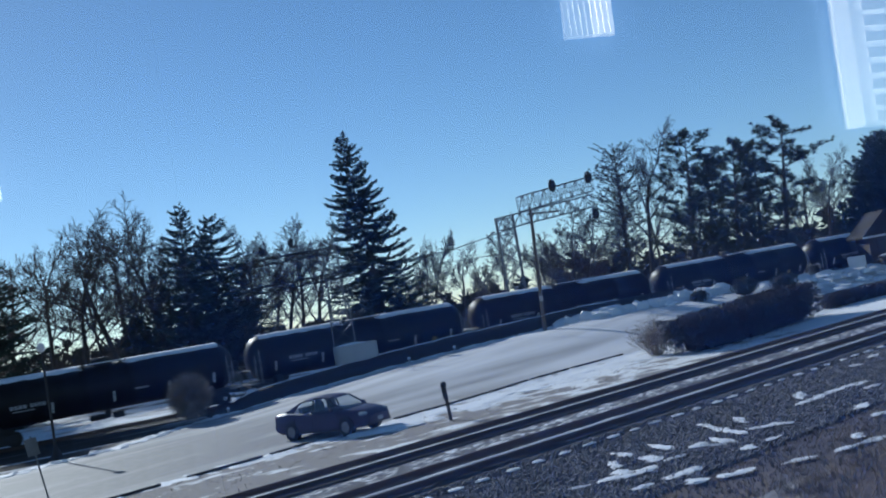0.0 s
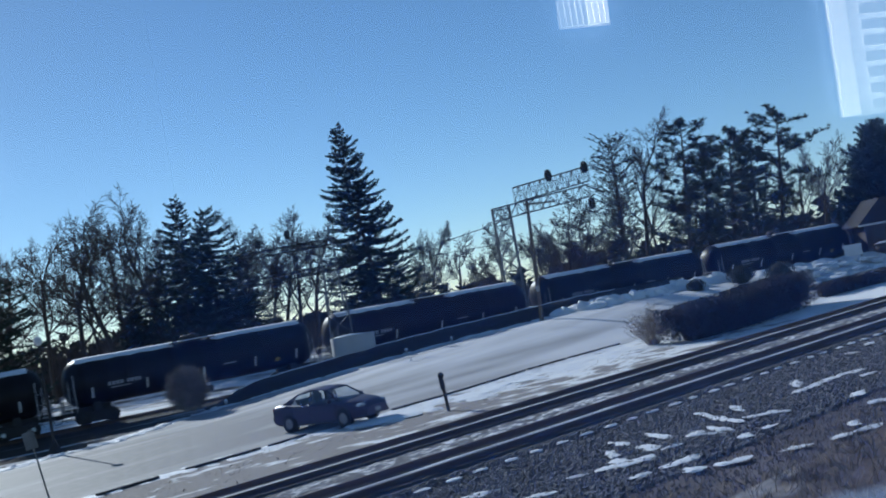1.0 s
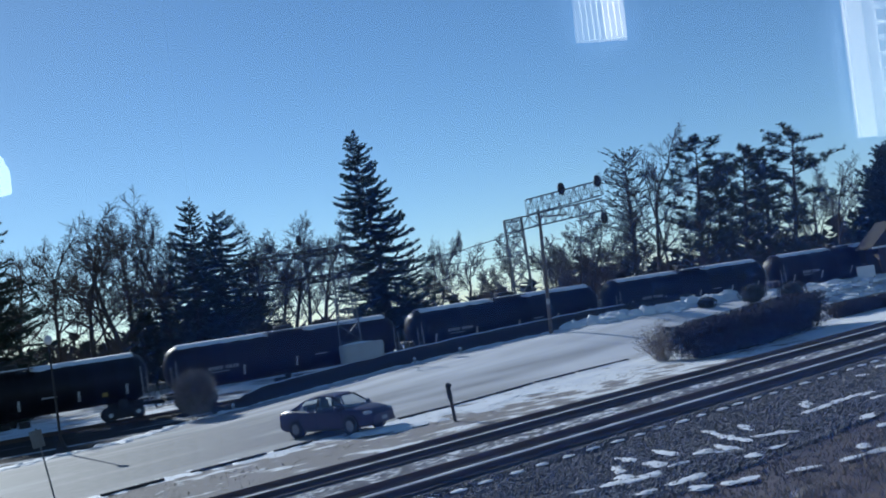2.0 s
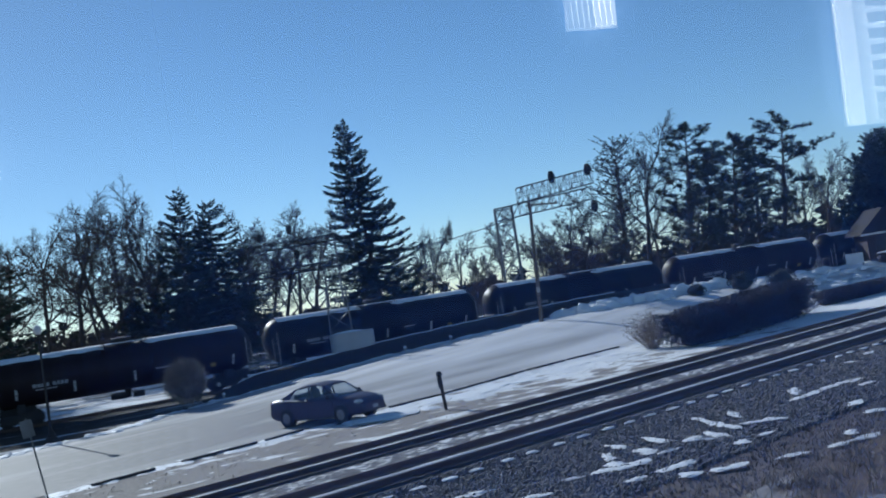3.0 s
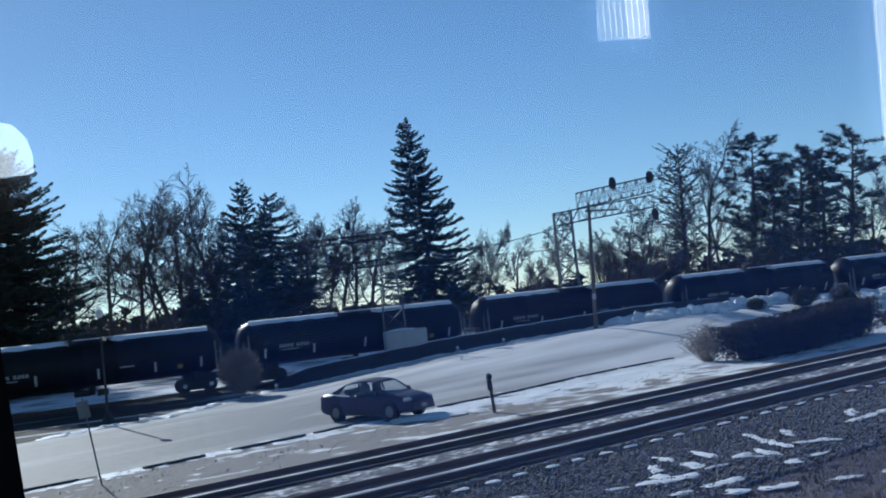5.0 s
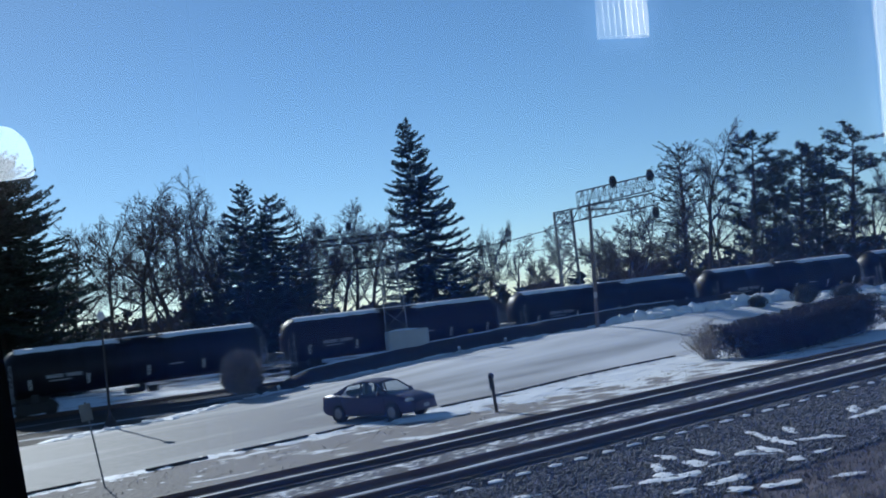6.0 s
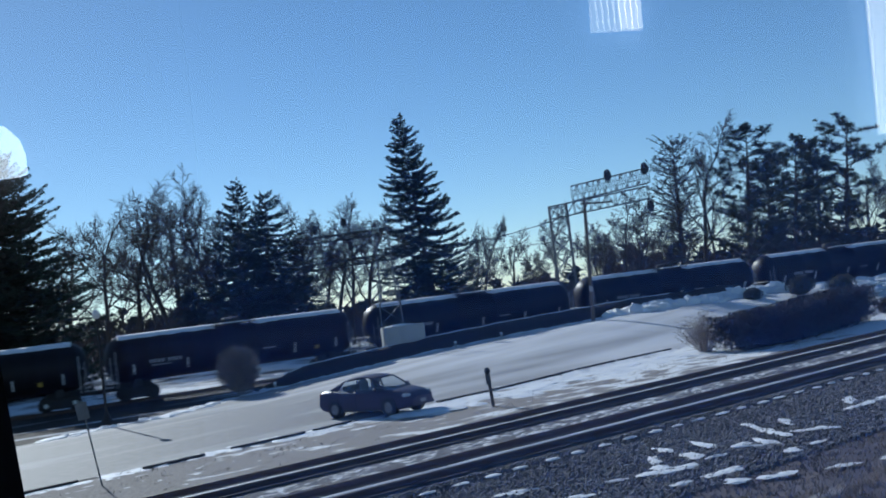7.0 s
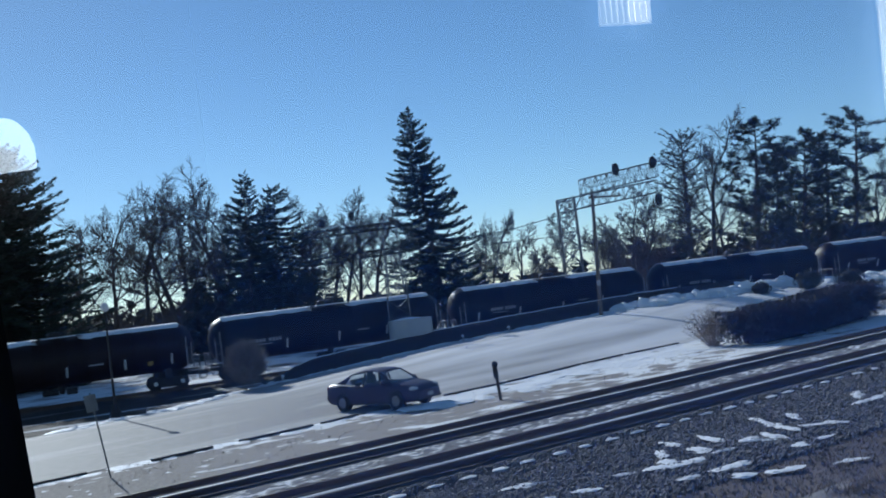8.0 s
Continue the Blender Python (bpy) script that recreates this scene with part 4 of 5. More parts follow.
def sedan(m):
    car = thing("sedan", m, "dark plum four-door sedan parked at the edge of the snowy lot", "car")
    # x to the front; stations: x, half width, sill, belt, deck
    st = [(-2.36, 0.70, 0.42, 0.72, 0.86), (-2.30, 0.80, 0.30, 0.80, 0.97), (-2.05, 0.87, 0.24, 0.86, 1.03), (-1.55, 0.89, 0.22, 0.88, 1.05), (-1.0, 0.90, 0.20, 0.88, 0.98),
          (0.0, 0.90, 0.20, 0.86, 0.95), (0.8, 0.90, 0.20, 0.84, 0.95), (1.15, 0.89, 0.20, 0.80, 0.95), (1.6, 0.87, 0.22, 0.74, 0.90), (2.0, 0.83, 0.24, 0.68, 0.82), (2.25, 0.74, 0.26, 0.60, 0.72), (2.36, 0.60, 0.32, 0.52, 0.60)]
    secs = []
    for x, w, a, b, c in st:
        half = [(w * 0.88, a), (w * 0.97, a + 0.06), (w, (a + b) / 2), (w * 0.985, b), (w * 0.93, b + 0.5 * (c - b)), (w * 0.80, c - 0.01), (w * 0.4, c + 0.015)]
        secs.append([(x, -y, z) for y, z in half] + [(x, y, z) for y, z in reversed(half)])
    body = part("body", loft(secs), CAR_PAINT, car, smooth=True)
    for s in (-1, 1):
        for x in (-1.40, 1.38):
            part("wheel_arch", Form().tube((x, s * 0.70, 0.34), (x, s * 0.905, 0.34), 0.365, 0.365, 22), BLACK_TRIM, body)
            wheel = part("wheel", Form().lathe([(-0.10, 0.20), (-0.10, 0.29), (-0.08, 0.32), (0.08, 0.32), (0.10, 0.29), (0.10, 0.20)], n=24), RUBBER, car, "black tyre", True,
                         m=pose(x, s * 0.83, 0.32, 90, 0, 0))
            part("rim", Form().lathe([(-0.105, 0.19), (-0.075, 0.17), (-0.07, 0.05), (-0.09, 0.04), (0.09, 0.04), (0.07, 0.05), (0.075, 0.17), (0.105, 0.19)], n=20), ALLOY, wheel, "dull alloy rim", True)
            for i in range(5):
                part("spoke", Form().box(0.12, 0, -0.092 if s > 0 else 0.092, 0.17, 0.045, 0.03, pose(0, 0, 0, 0, 0, 72 * i)), ALLOY, wheel)
    # cabin: roof, pillars, panes
    roof_pts = [(-1.05, 0.56, 1.34), (-0.75, 0.60, 1.42), (-0.2, 0.62, 1.46), (0.25, 0.61, 1.44), (0.5, 0.58, 1.38)]
    secs = []
    for x, w, z in roof_pts:
        half = [(w + 0.03, z - 0.05), (w, z - 0.01), (w * 0.6, z + 0.02), (w * 0.2, z + 0.03)]
        secs.append([(x, -y, q) for y, q in half] + [(x, y, q) for y, q in reversed(half)])
    part("roof", loft(secs), CAR_PAINT, car, smooth=True)
    for s in (-1, 1):
        part("pillar", Form().tube((1.18, s * 0.78, 0.93), (0.48, s * 0.60, 1.37), 0.035, 0.03, 6), CAR_PAINT, car)
        part("pillar", Form().tube((-0.28, s * 0.83, 0.93), (-0.25, s * 0.64, 1.42), 0.035, 0.03, 6), BLACK_TRIM, car)
        part("pillar", Form().quad((-1.75, s * 0.77, 1.02), (-1.25, s * 0.80, 0.98), (-0.92, s * 0.60, 1.38), (-1.08, s * 0.57, 1.33)), CAR_PAINT, car)
        part("side_window", Form().quad((1.05, s * 0.80, 0.93), (-0.25, s * 0.84, 0.93), (-0.24, s * 0.64, 1.41), (0.45, s * 0.61, 1.36)), CAR_GLASS, car, "tinted window")
        part("side_window", Form().quad((-0.31, s * 0.84, 0.93), (-1.25, s * 0.81, 0.97), (-0.92, s * 0.60, 1.37), (-0.27, s * 0.64, 1.41)), CAR_GLASS, car, "tinted window")
        part("wing_mirror", Form().lump((0.86, s * 0.98, 0.99), (0.07, 0.11, 0.075), random.Random(3), 0.05, 8, 6), CAR_PAINT, car, smooth=True)
        part("headlamp", Form().lump((2.06, s * 0.62, 0.70), (0.22, 0.20, 0.085), random.Random(4), 0.05, 10, 6), LENS, car, "clear headlamp", True)
        part("tail_lamp", Form().lump((-2.26, s * 0.66, 0.86), (0.07, 0.15, 0.09), random.Random(5), 0.05, 10, 6), RED_LENS, car, "red tail lamp", True)
        for x in (-0.62, 0.42):
            part("door_handle", Form().box(x, s * 0.905, 0.80, 0.18, 0.03, 0.03), CAR_PAINT, car)
        for x in (1.02, -0.28, -1.18):
            part("door_gap", Form().box(x, s * 0.893, 0.58, 0.012, 0.02, 0.62), BLACK_TRIM, car)
        part("sill_trim", Form().box(0.0, s * 0.885, 0.25, 2.0, 0.04, 0.07), BLACK_TRIM, car)
    part("windscreen", Form().quad((1.22, -0.76, 0.94), (1.22, 0.76, 0.94), (0.49, 0.58, 1.38), (0.49, -0.58, 1.38)), CAR_GLASS, car, "tinted windscreen")
    part("rear_window", Form().quad((-1.78, 0.74, 1.03), (-1.78, -0.74, 1.03), (-1.06, -0.56, 1.35), (-1.06, 0.56, 1.35)), CAR_GLASS, car, "tinted rear window")
    part("grille", Form().box(2.315, 0, 0.57, 0.08, 0.62, 0.11), BLACK_TRIM, car)
    part("bumper", Form().box(2.28, 0, 0.34, 0.14, 1.35, 0.10), BLACK_TRIM, car)
    part("number_plate", Form().box(2.375, 0, 0.45, 0.015, 0.32, 0.13), MARKING, car, "blank pale number plate")
    part("rear_bumper", Form().box(-2.33, 0, 0.5, 0.1, 1.5, 0.16), CAR_PAINT, car)
    for s in (-1, 1):
        part("front_seat", Form().box(0.0, s * 0.36, 0.72, 0.5, 0.5, 0.25).box(-0.25, s * 0.36, 1.0, 0.14, 0.46, 0.55, taper=0.85).box(-0.3, s * 0.36, 1.3, 0.1, 0.22, 0.16), BLACK_TRIM, car)
    part("rear_seat", Form().box(-1.0, 0, 0.95, 0.2, 1.3, 0.4), BLACK_TRIM, car)
    part("dashboard", Form().box(0.95, 0, 0.88, 0.35, 1.4, 0.18), BLACK_TRIM, car)
    return car


CAR_AT = (-3.1, 41.1)
sedan(pose(CAR_AT[0], CAR_AT[1], height(*CAR_AT) + 0.03, 0, 0, -37) @ Matrix.Diagonal((1.06, 1.06, 1.12, 1)))


# ---------------------------------------------------------------- posts, signs, lamps
def marker_post(x, y, m_h, label):
    t = thing("marker_post", pose(x, y, 0, 0, -3, 0), label, "post")
    part("post", Form().box(0, 0, m_h * 0.5, 0.13, 0.10, m_h, taper=0.92), TIMBER, t)
    part("meter_box", Form().box(-0.02, -0.07, m_h * 0.78, 0.20, 0.14, 0.42, taper=0.9), STEEL_DARK, t, "small dark box")
    part("cap", Form().lump((0, 0, m_h), (0.13, 0.11, 0.13), random.Random(2), 0.1, 10, 6), STEEL_DARK, t, "rounded dark cap", True)
    return t


marker_post(1.66, 38.7, 1.42, "dark wooden post with a small dark box on the verge")

sign = thing("sign_post", pose(-11.15, 30.86, 0, 0, -8, 0), "thin leaning metal post with the grey back of a sign", "sign")
part("pole", Form().tube((0, 0, -0.1), (0, 0, 2.75), 0.028, 0.028, 8), GALV, sign)
part("sign_panel", Form().box(-0.02, -0.045, 2.42, 0.38, 0.02, 0.54), GALV, sign, "plain grey back of a sign")
part("clamp", Form().box(0, -0.02, 2.6, 0.10, 0.05, 0.04), STEEL_DARK, sign)
part("clamp", Form().box(0, -0.02, 2.25, 0.10, 0.05, 0.04), STEEL_DARK, sign)

lamp = thing("street_lamp", pose(-18.2, 51.9, 0), "dark lamp post with flared base and a small globe", "street lamp")
part("base", Form().lathe([(-0.1, 0.42), (0.1, 0.40), (0.45, 0.22), (0.75, 0.11)], n=12), STEEL_DARK, lamp)
part("pole", Form().tube((0, 0, 0.7), (0, 0, 5.7), 0.075, 0.05, 10), STEEL_DARK, lamp)
part("globe", Form().lathe([(5.7, 0.08), (5.78, 0.18), (5.95, 0.22), (6.12, 0.16), (6.2, 0.04)], n=14), WHITE_WALL, lamp, "white globe", True)


def timber(x0, y0, x1, y1, label="dark landscape timber edging the lot"):
    a, b = Vector((x0, y0, 0)), Vector((x1, y1, 0))
    L = (b - a).length
    t = tagged(new("edging_timber", Form().box(L / 2, 0, 0.01, L, 0.14, 0.13, taper=0.985).mesh("edging_timber", TIMBER)), label, "timber", "edging timbers")
    t.matrix_basis = pose(x0, y0, 0.02, 0, 0, math.degrees(math.atan2(y1 - y0, x1 - x0)))


for x0, y0, x1, y1 in ((-10.6, 33.3, -8.9, 34.9), (-8.1, 35.6, -5.7, 37.7), (-5.4, 37.9, -4.1, 39.4), (-0.6, 42.6, 1.7, 44.5), (1.8, 44.6, 4.0, 46.9), (4.1, 47.0, 6.3, 49.5), (6.45, 49.65, 8.9, 51.9), (9.05, 52.0, 12.6, 54.9), (-14.6, 30.4, -12.4, 32.2)):
    timber(x0, y0, x1, y1)


def snow_marker(x, y, label):
    z = height(x, y)
    t = thing("marker_stake", pose(x, y, z), label, "stake", "marker stakes")
    part("stake", Form().box(0, 0, 0.16, 0.16, 0.15, 0.34, taper=0.9), CONCRETE, t)
    part("snow_cap", Form().lump((0, 0, 0.32), (0.13, 0.12, 0.13), random.Random(int(x * 10)), 0.15, 9, 5, True), SNOW, t, "cap of snow", True)


snow_marker(-11.3, 63.8, "short stake capped with snow at the lot edge")
snow_marker(0.75, 68.2, "short stake capped with snow at the lot edge")
snow_marker(4.1, 69.6, "short stake capped with snow at the lot edge")

tank = thing("concrete_box", pose(-2.87, 69.9, 1.87, 0, 0, TRAIN_TURN - 6), "pale round-cornered concrete box topped with snow", "utility box")
c_out = [(1.55 * math.copysign(abs(math.cos(a)) ** 0.35, math.cos(a)), 0.8 * math.copysign(abs(math.sin(a)) ** 0.5, math.sin(a))) for a in [6.28318 * i / 32 for i in range(32)]]
f = Form()
f.v = [(x, y, z) for z in (-1.4, 0.98, 1.05) for x, y in [(p[0] * (1 if z < 1 else 0.97), p[1] * (1 if z < 1 else 0.95)) for p in c_out]]
f.f = [(j * 32 + i, j * 32 + (i + 1) % 32, (j + 1) * 32 + (i + 1) % 32, (j + 1) * 32 + i) for j in range(2) for i in range(32)] + [tuple(range(64, 96))]
part("shell", f, CONCRETE, tank, smooth=True)
part("snow_cover", Form().lump((-0.2, 0, 1.03), (1.1, 0.6, 0.14), random.Random(8), 0.15, 14, 5, True), SNOW, tank, "thin snow on top", True)

pole = thing("utility_pole", pose(11.1, 72.0, 1.2, 0, 3.2, 0), "weathered wooden utility pole with a crossarm", "utility pole")
part("pole", Form().tube((0, 0, -0.6), (0, 0, 9.2), 0.17, 0.12, 10), POLE_WOOD, pole)
part("crossarm", Form().box(0.9, 0, 8.95, 2.4, 0.10, 0.12), POLE_WOOD, pole)
part("brace", Form().tube((0, -0.08, 8.2), (0.8, -0.08, 8.9), 0.02, 0.02, 5), GALV, pole)
for x in (0.2, 0.9, 1.5, 2.0):
    part("insulator", Form().lathe([(9.0, 0.03), (9.05, 0.06), (9.15, 0.05), (9.2, 0.02)], n=8, centre=(x, 0, 0)), CONCRETE, pole)
part("sign_plate", Form().box(-0.02, -0.16, 2.6, 0.28, 0.02, 0.4), MARKING, pole, "small pale plate")


def lattice(f, a, b, depth, bays, r=0.035, deep=0.8):
    """A flat truss between a and b, depth below it, with a second plane behind."""
    a, b = Vector(a), Vector(b)
    for dy in (0.0, deep):
        o = Vector((0, dy, 0))
        lo = Vector((0, 0, -depth))
        f.tube(a + o, b + o, r * 1.3, r * 1.3, 5).tube(a + o + lo, b + o + lo, r * 1.3, r * 1.3, 5)
        for i in range(bays + 1):
            p = a.lerp(b, i / bays) + o
            f.tube(p, p + lo, r, r, 4)
            if i < bays:
                q = a.lerp(b, (i + 1) / bays) + o
                f.tube(p if i % 2 else p + lo, q + lo if i % 2 else q, r, r, 4)
    for i in range(bays + 1):
        p = a.lerp(b, i / bays)
        f.tube(p, p + Vector((0, deep, 0)), r, r, 4)


def signal_head(parent, x, y, z, lamps=3, size=1.0):
    h = part("signal_head", Form().prism([(0.33 * math.cos(6.283 * i / 16), 0.55 * math.sin(6.283 * i / 16)) for i in range(16)], -0.03, 0.03), BLACK_TRIM, parent, "black oval signal backboard", m=pose(x, y, z) @ Matrix.Diagonal((size, 1, size, 1)))
    for i in range(lamps):
        part("hood", Form().tube((0, 0, 0.34 - 0.34 * i), (0, -0.28, 0.32 - 0.34 * i), 0.12, 0.12, 10, False), BLACK_TRIM, h)
    part("case", Form().box(0, 0.16, 0, 0.4, 0.26, 1.0), BLACK_TRIM, h)
    return h


gantry = thing("signal_gantry", pose(10.7, 86, 0), "galvanised lattice signal gantry with black signal heads", "signal gantry", "signal gantries")
f = Form()
for dx in (0.0, 1.55):
    for dy in (0.0, 0.8):
        f.tube((dx, dy, -0.2), (dx, dy, 11.4), 0.07, 0.07, 6)
for dy in (0.0, 0.8):
    for i in range(8):
        z0, z1 = 1.4 * i, 1.4 * (i + 1)
        f.tube((0, dy, z1), (1.55, dy, z1), 0.04, 0.04, 4)
        f.tube((0, dy, z0), (1.55, dy, z1), 0.045, 0.045, 4).tube((1.55, dy, z0), (0, dy, z1), 0.045, 0.045, 4)
        f.tube((0, 0, z1), (0, 0.8, z1), 0.04, 0.04, 4).tube((1.55, 0, z1), (1.55, 0.8, z1), 0.04, 0.04, 4)
part("tower", f, GALV, gantry)
f = Form()
lattice(f, (0.0, 0, 11.35), (9.0, 0, 12.1), 1.1, 12)
part("boom", f, GALV, gantry)
f = Form()
lattice(f, (2.2, 0, 12.95), (9.2, 0, 13.75), 1.35, 14, 0.03)
for h in (-0.45, -0.9):
    f.tube((2.2, 0, 12.95 + h), (9.2, 0, 13.75 + h), 0.025, 0.025, 4)
part("platform_rail", f, GALV, gantry)
signal_head(gantry, 5.45, -0.2, 13.45)
signal_head(gantry, 8.8, -0.2, 13.65)
signal_head(gantry, 8.9, -0.2, 10.3)

gantry2 = thing("signal_gantry", pose(-4.3, 86, 0), "dark lattice signal gantry behind the passing train", "signal gantry", "signal gantries")
f = Form()
for dx in (-0.9, 0.6):
    for dy in (0.0, 0.8):
        f.tube((dx, dy, -0.2), (dx * 0.8, dy, 11.3), 0.07, 0.06, 6)
for i in range(8):
    f.tube((-0.85, 0, 1.4 * i), (0.55, 0, 1.4 * (i + 1)), 0.04, 0.04, 4).tube((-0.85, 0, 1.4 * (i + 1)), (0.55, 0, 1.4 * (i + 1)), 0.04, 0.04, 4)
part("tower", f, GALV, gantry2)
f = Form()
lattice(f, (-7.0, 0, 11.2), (0.8, 0, 11.3), 0.5, 10, 0.04)
part("upper_boom", f, STEEL_DARK, gantry2)
f = Form()
lattice(f, (-7.4, 0, 8.8), (0.8, 0, 9.0), 0.5, 10, 0.05)
part("lower_boom", f, STEEL_DARK, gantry2)
f = Form()
for x, z in ((-6.7, 8.0), (-6.2, 5.4), (-5.5, 10.2)):
    f.tube((x, -0.1, z - 0.9), (x + 0.9, -0.1, z + 0.5), 0.05, 0.05, 5)
part("brace", f, GALV, gantry2)
signal_head(gantry2, -5.9, -0.2, 11.8, 3, 0.75)
signal_head(gantry2, -3.3, -0.2, 12.2, 3, 0.75)
signal_head(gantry2, -2.9, -0.2, 10.0, 3, 0.75)

mast = thing("lattice_mast", pose(-3.5, 70.95, 0), "short galvanised lattice mast beside the concrete box", "mast")
for dx in (-0.95, 0.75):
    part("leg", Form().tube((dx, 0, -0.2), (dx * 0.85, 0, 6.2), 0.065, 0.055, 6), GALV, mast)
for i in range(4):
    z0, z1 = 0.3 + 1.4 * i, 0.3 + 1.4 * (i + 1)
    part("brace", Form().tube((-0.92, 0, z0), (0.70, 0, z1), 0.035, 0.035, 4).tube((0.70, 0, z0), (-0.92, 0, z1), 0.035, 0.035, 4).tube((-0.9, 0, z1), (0.68, 0, z1), 0.035, 0.035, 4), GALV, mast)


def wire(a, b, sag, label):
    f = Form()
    a, b = Vector(a), Vector(b)
    pts = [a.lerp(b, i / 16) - Vector((0, 0, sag * 4 * (i / 16) * (1 - i / 16))) for i in range(17)]
    for p, q in zip(pts, pts[1:]):
        f.tube(p, q, 0.035, 0.035, 4, False)
    tagged(part("cable", f, BLACK_TRIM, None, label), category="cable")


wire((-3.6, 86, 8.9), (10.9, 86, 8.2), 0.25, "thin black cable strung between the gantries")
wire((-3.6, 86, 8.5), (11.4, 72, 9.6), 0.4, "thin black cable running to the utility pole")
wire((-11.6, 86, 9.1), (-45, 92, 8.6), 0.5, "thin black cable running off behind the trees")

# ---------------------------------------------------------------- house and yard beyond the hedge
house = thing("house", pose(47.2, 88.2, 1.2, 0, 0, -8), "low dark house with a steep shingled roof behind the track", "house")
part("wall", Form().box(0, 0, 1.2, 5.2, 3.4, 3.9), BRICK, house)
f = Form()
f.prism([(-3.3, 2.9), (-1.0, 5.1), (1.0, 5.1), (3.3, 2.9), (3.3, 2.75), (-3.3, 2.75)], -2.3, 2.3)
part("roof", f, ROOFING, house, "dark shingled hipped roof with a flat ridge")
for x in (-1.4, 1.3):
    w = part("window", Form().box(x, -1.72, 1.9, 1.1, 0.08, 1.2), TIMBER, house, "dark-framed window")
    part("pane", Form().box(x, -1.77, 1.9, 0.9, 0.02, 1.0), BLACK_TRIM, w, "dark pane")
part("fascia", Form().box(0, -2.32, 2.82, 6.6, 0.05, 0.16), WHITE_WALL, house, "white fascia board")
board = thing("notice_board", pose(41.9, 84.8, 1.2, 0, 0, -20), "white board on two legs in the snowy yard", "board")
part("panel", Form().box(0, 0, 0.85, 1.5, 0.08, 1.0), WHITE_WALL, board)
for x in (-0.65, 0.65):
    part("leg", Form().box(x, 0.06, 0.5, 0.1, 0.1, 1.5), TIMBER, board)
bench = thing("picnic_table", pose(44.6, 84.2, 1.45, 0, 0, -10), "snow-covered wooden picnic table in the yard", "table")
part("tabletop", Form().box(0, 0, 0.75, 1.8, 0.75, 0.06), TIMBER, bench)
part("snow_cover", Form().lump((0, 0, 0.78), (0.85, 0.36, 0.12), random.Random(3), 0.1, 12, 4, True), SNOW, bench, "snow on top", True)
for s in (-1, 1):
    part("seat", Form().box(0, s * 0.65, 0.45, 1.8, 0.26, 0.05), TIMBER, bench)
    part("leg_frame", Form().box(s * 0.7, 0, 0.4, 0.08, 1.4, 0.08).box(s * 0.7, 0.2, 0.35, 0.08, 0.08, 0.8).box(s * 0.7, -0.2, 0.35, 0.08, 0.08, 0.8), TIMBER, bench)


# ---------------------------------------------------------------- snow
def snow_ridge(name, pts, n, size, seed, label, spread=0.35, flatten=0.5):
    """Ploughed lumps of snow along a line."""
    rng = random.Random(seed)
    f = Form()
    for _ in range(n):
        u = rng.random() * (len(pts) - 1)
        i = int(u)
        a, b = pts[i], pts[i + 1]
        x = a[0] + (b[0] - a[0]) * (u - i) + rng.gauss(0, spread)
        y = a[1] + (b[1] - a[1]) * (u - i) + rng.gauss(0, spread)
        s = size * rng.uniform(0.4, 1.3)
        f.lump((x, y, height(x, y) - 0.03), (s * rng.uniform(0.8, 1.5), s, s * flatten * rng.uniform(0.6, 1.3)), rng, 0.25, 9, 4, True)
    return tagged(part(name, f, SNOW, None, label, True), category="snow", kind="stuff")


edge = [(x, far_y(x) + 0.1) for x in (-20, -17, -15.4, -13, -11, -6, -2, 2, 6, 10, 14, 18)]
snow_ridge("snow_ridge", edge, 520, 0.34, 51, "low ridge of ploughed snow along the far lot edge", 0.32, 0.3)
snow_ridge("snow_bank", [(12.5, 73.6), (17, 75.4), (21, 77.0), (24.5, 78.2), (28, 79.5)], 120, 0.72, 52, "bank of ploughed snow piled at the lot end", 0.5, 0.75)
kerb_line = [(x, kerb_y(x) - 0.25) for x in (-20, -14, -10, -6, -3, 0, 3, 6, 9, 12, 15, 18)]
snow_ridge("snow_edge", kerb_line, 800, 0.36, 53, "broken line of thin snow beside the timbers", 0.34, 0.12)
heap = Form().lump((-1.0, 39.3, 0.0), (1.6, 1.05, 0.16), random.Random(9), 0.16, 22, 5, True)
tagged(part("snow_heap", heap, SNOW, None, "flat heap of snow before the car", True), category="snow", kind="stuff")
snow_ridge("snow_heap", [(-1.7, 39.6), (-0.9, 40.2), (-0.1, 40.9)], 30, 0.4, 54, "low patch of snow in front of the car", 0.22, 0.13)
snow_ridge("verge_snow", [on_track(s, n) for s, n in ((24, 33.0), (30, 33.5), (36, 33.6), (42, 33.5), (48, 32.8), (56, 32.5))], 330, 0.6, 55, "patches of snow on the verge by the hedge", 0.8, 0.10)
snow_ridge("verge_snow", [on_track(s, 27.15) for s in (0, 10, 20, 30, 40, 50, 60)], 320, 0.24, 56, "thin line of snow along the ballast edge", 0.12, 0.2)
snow_ridge("verge_snow", [on_track(s, n) for s, n in ((-6, 30), (0, 30.5), (8, 30.5), (16, 30.5), (24, 30.8), (32, 31), (40, 31))], 900, 0.13, 57, "small patches of snow on the brown verge", 1.3, 0.2)
snow_ridge("yard_snow", [(30, 78), (36, 80.5), (42, 82.5), (48, 84.5)], 220, 0.6, 58, "lumpy snow over the yard beside the house", 1.4, 0.4)


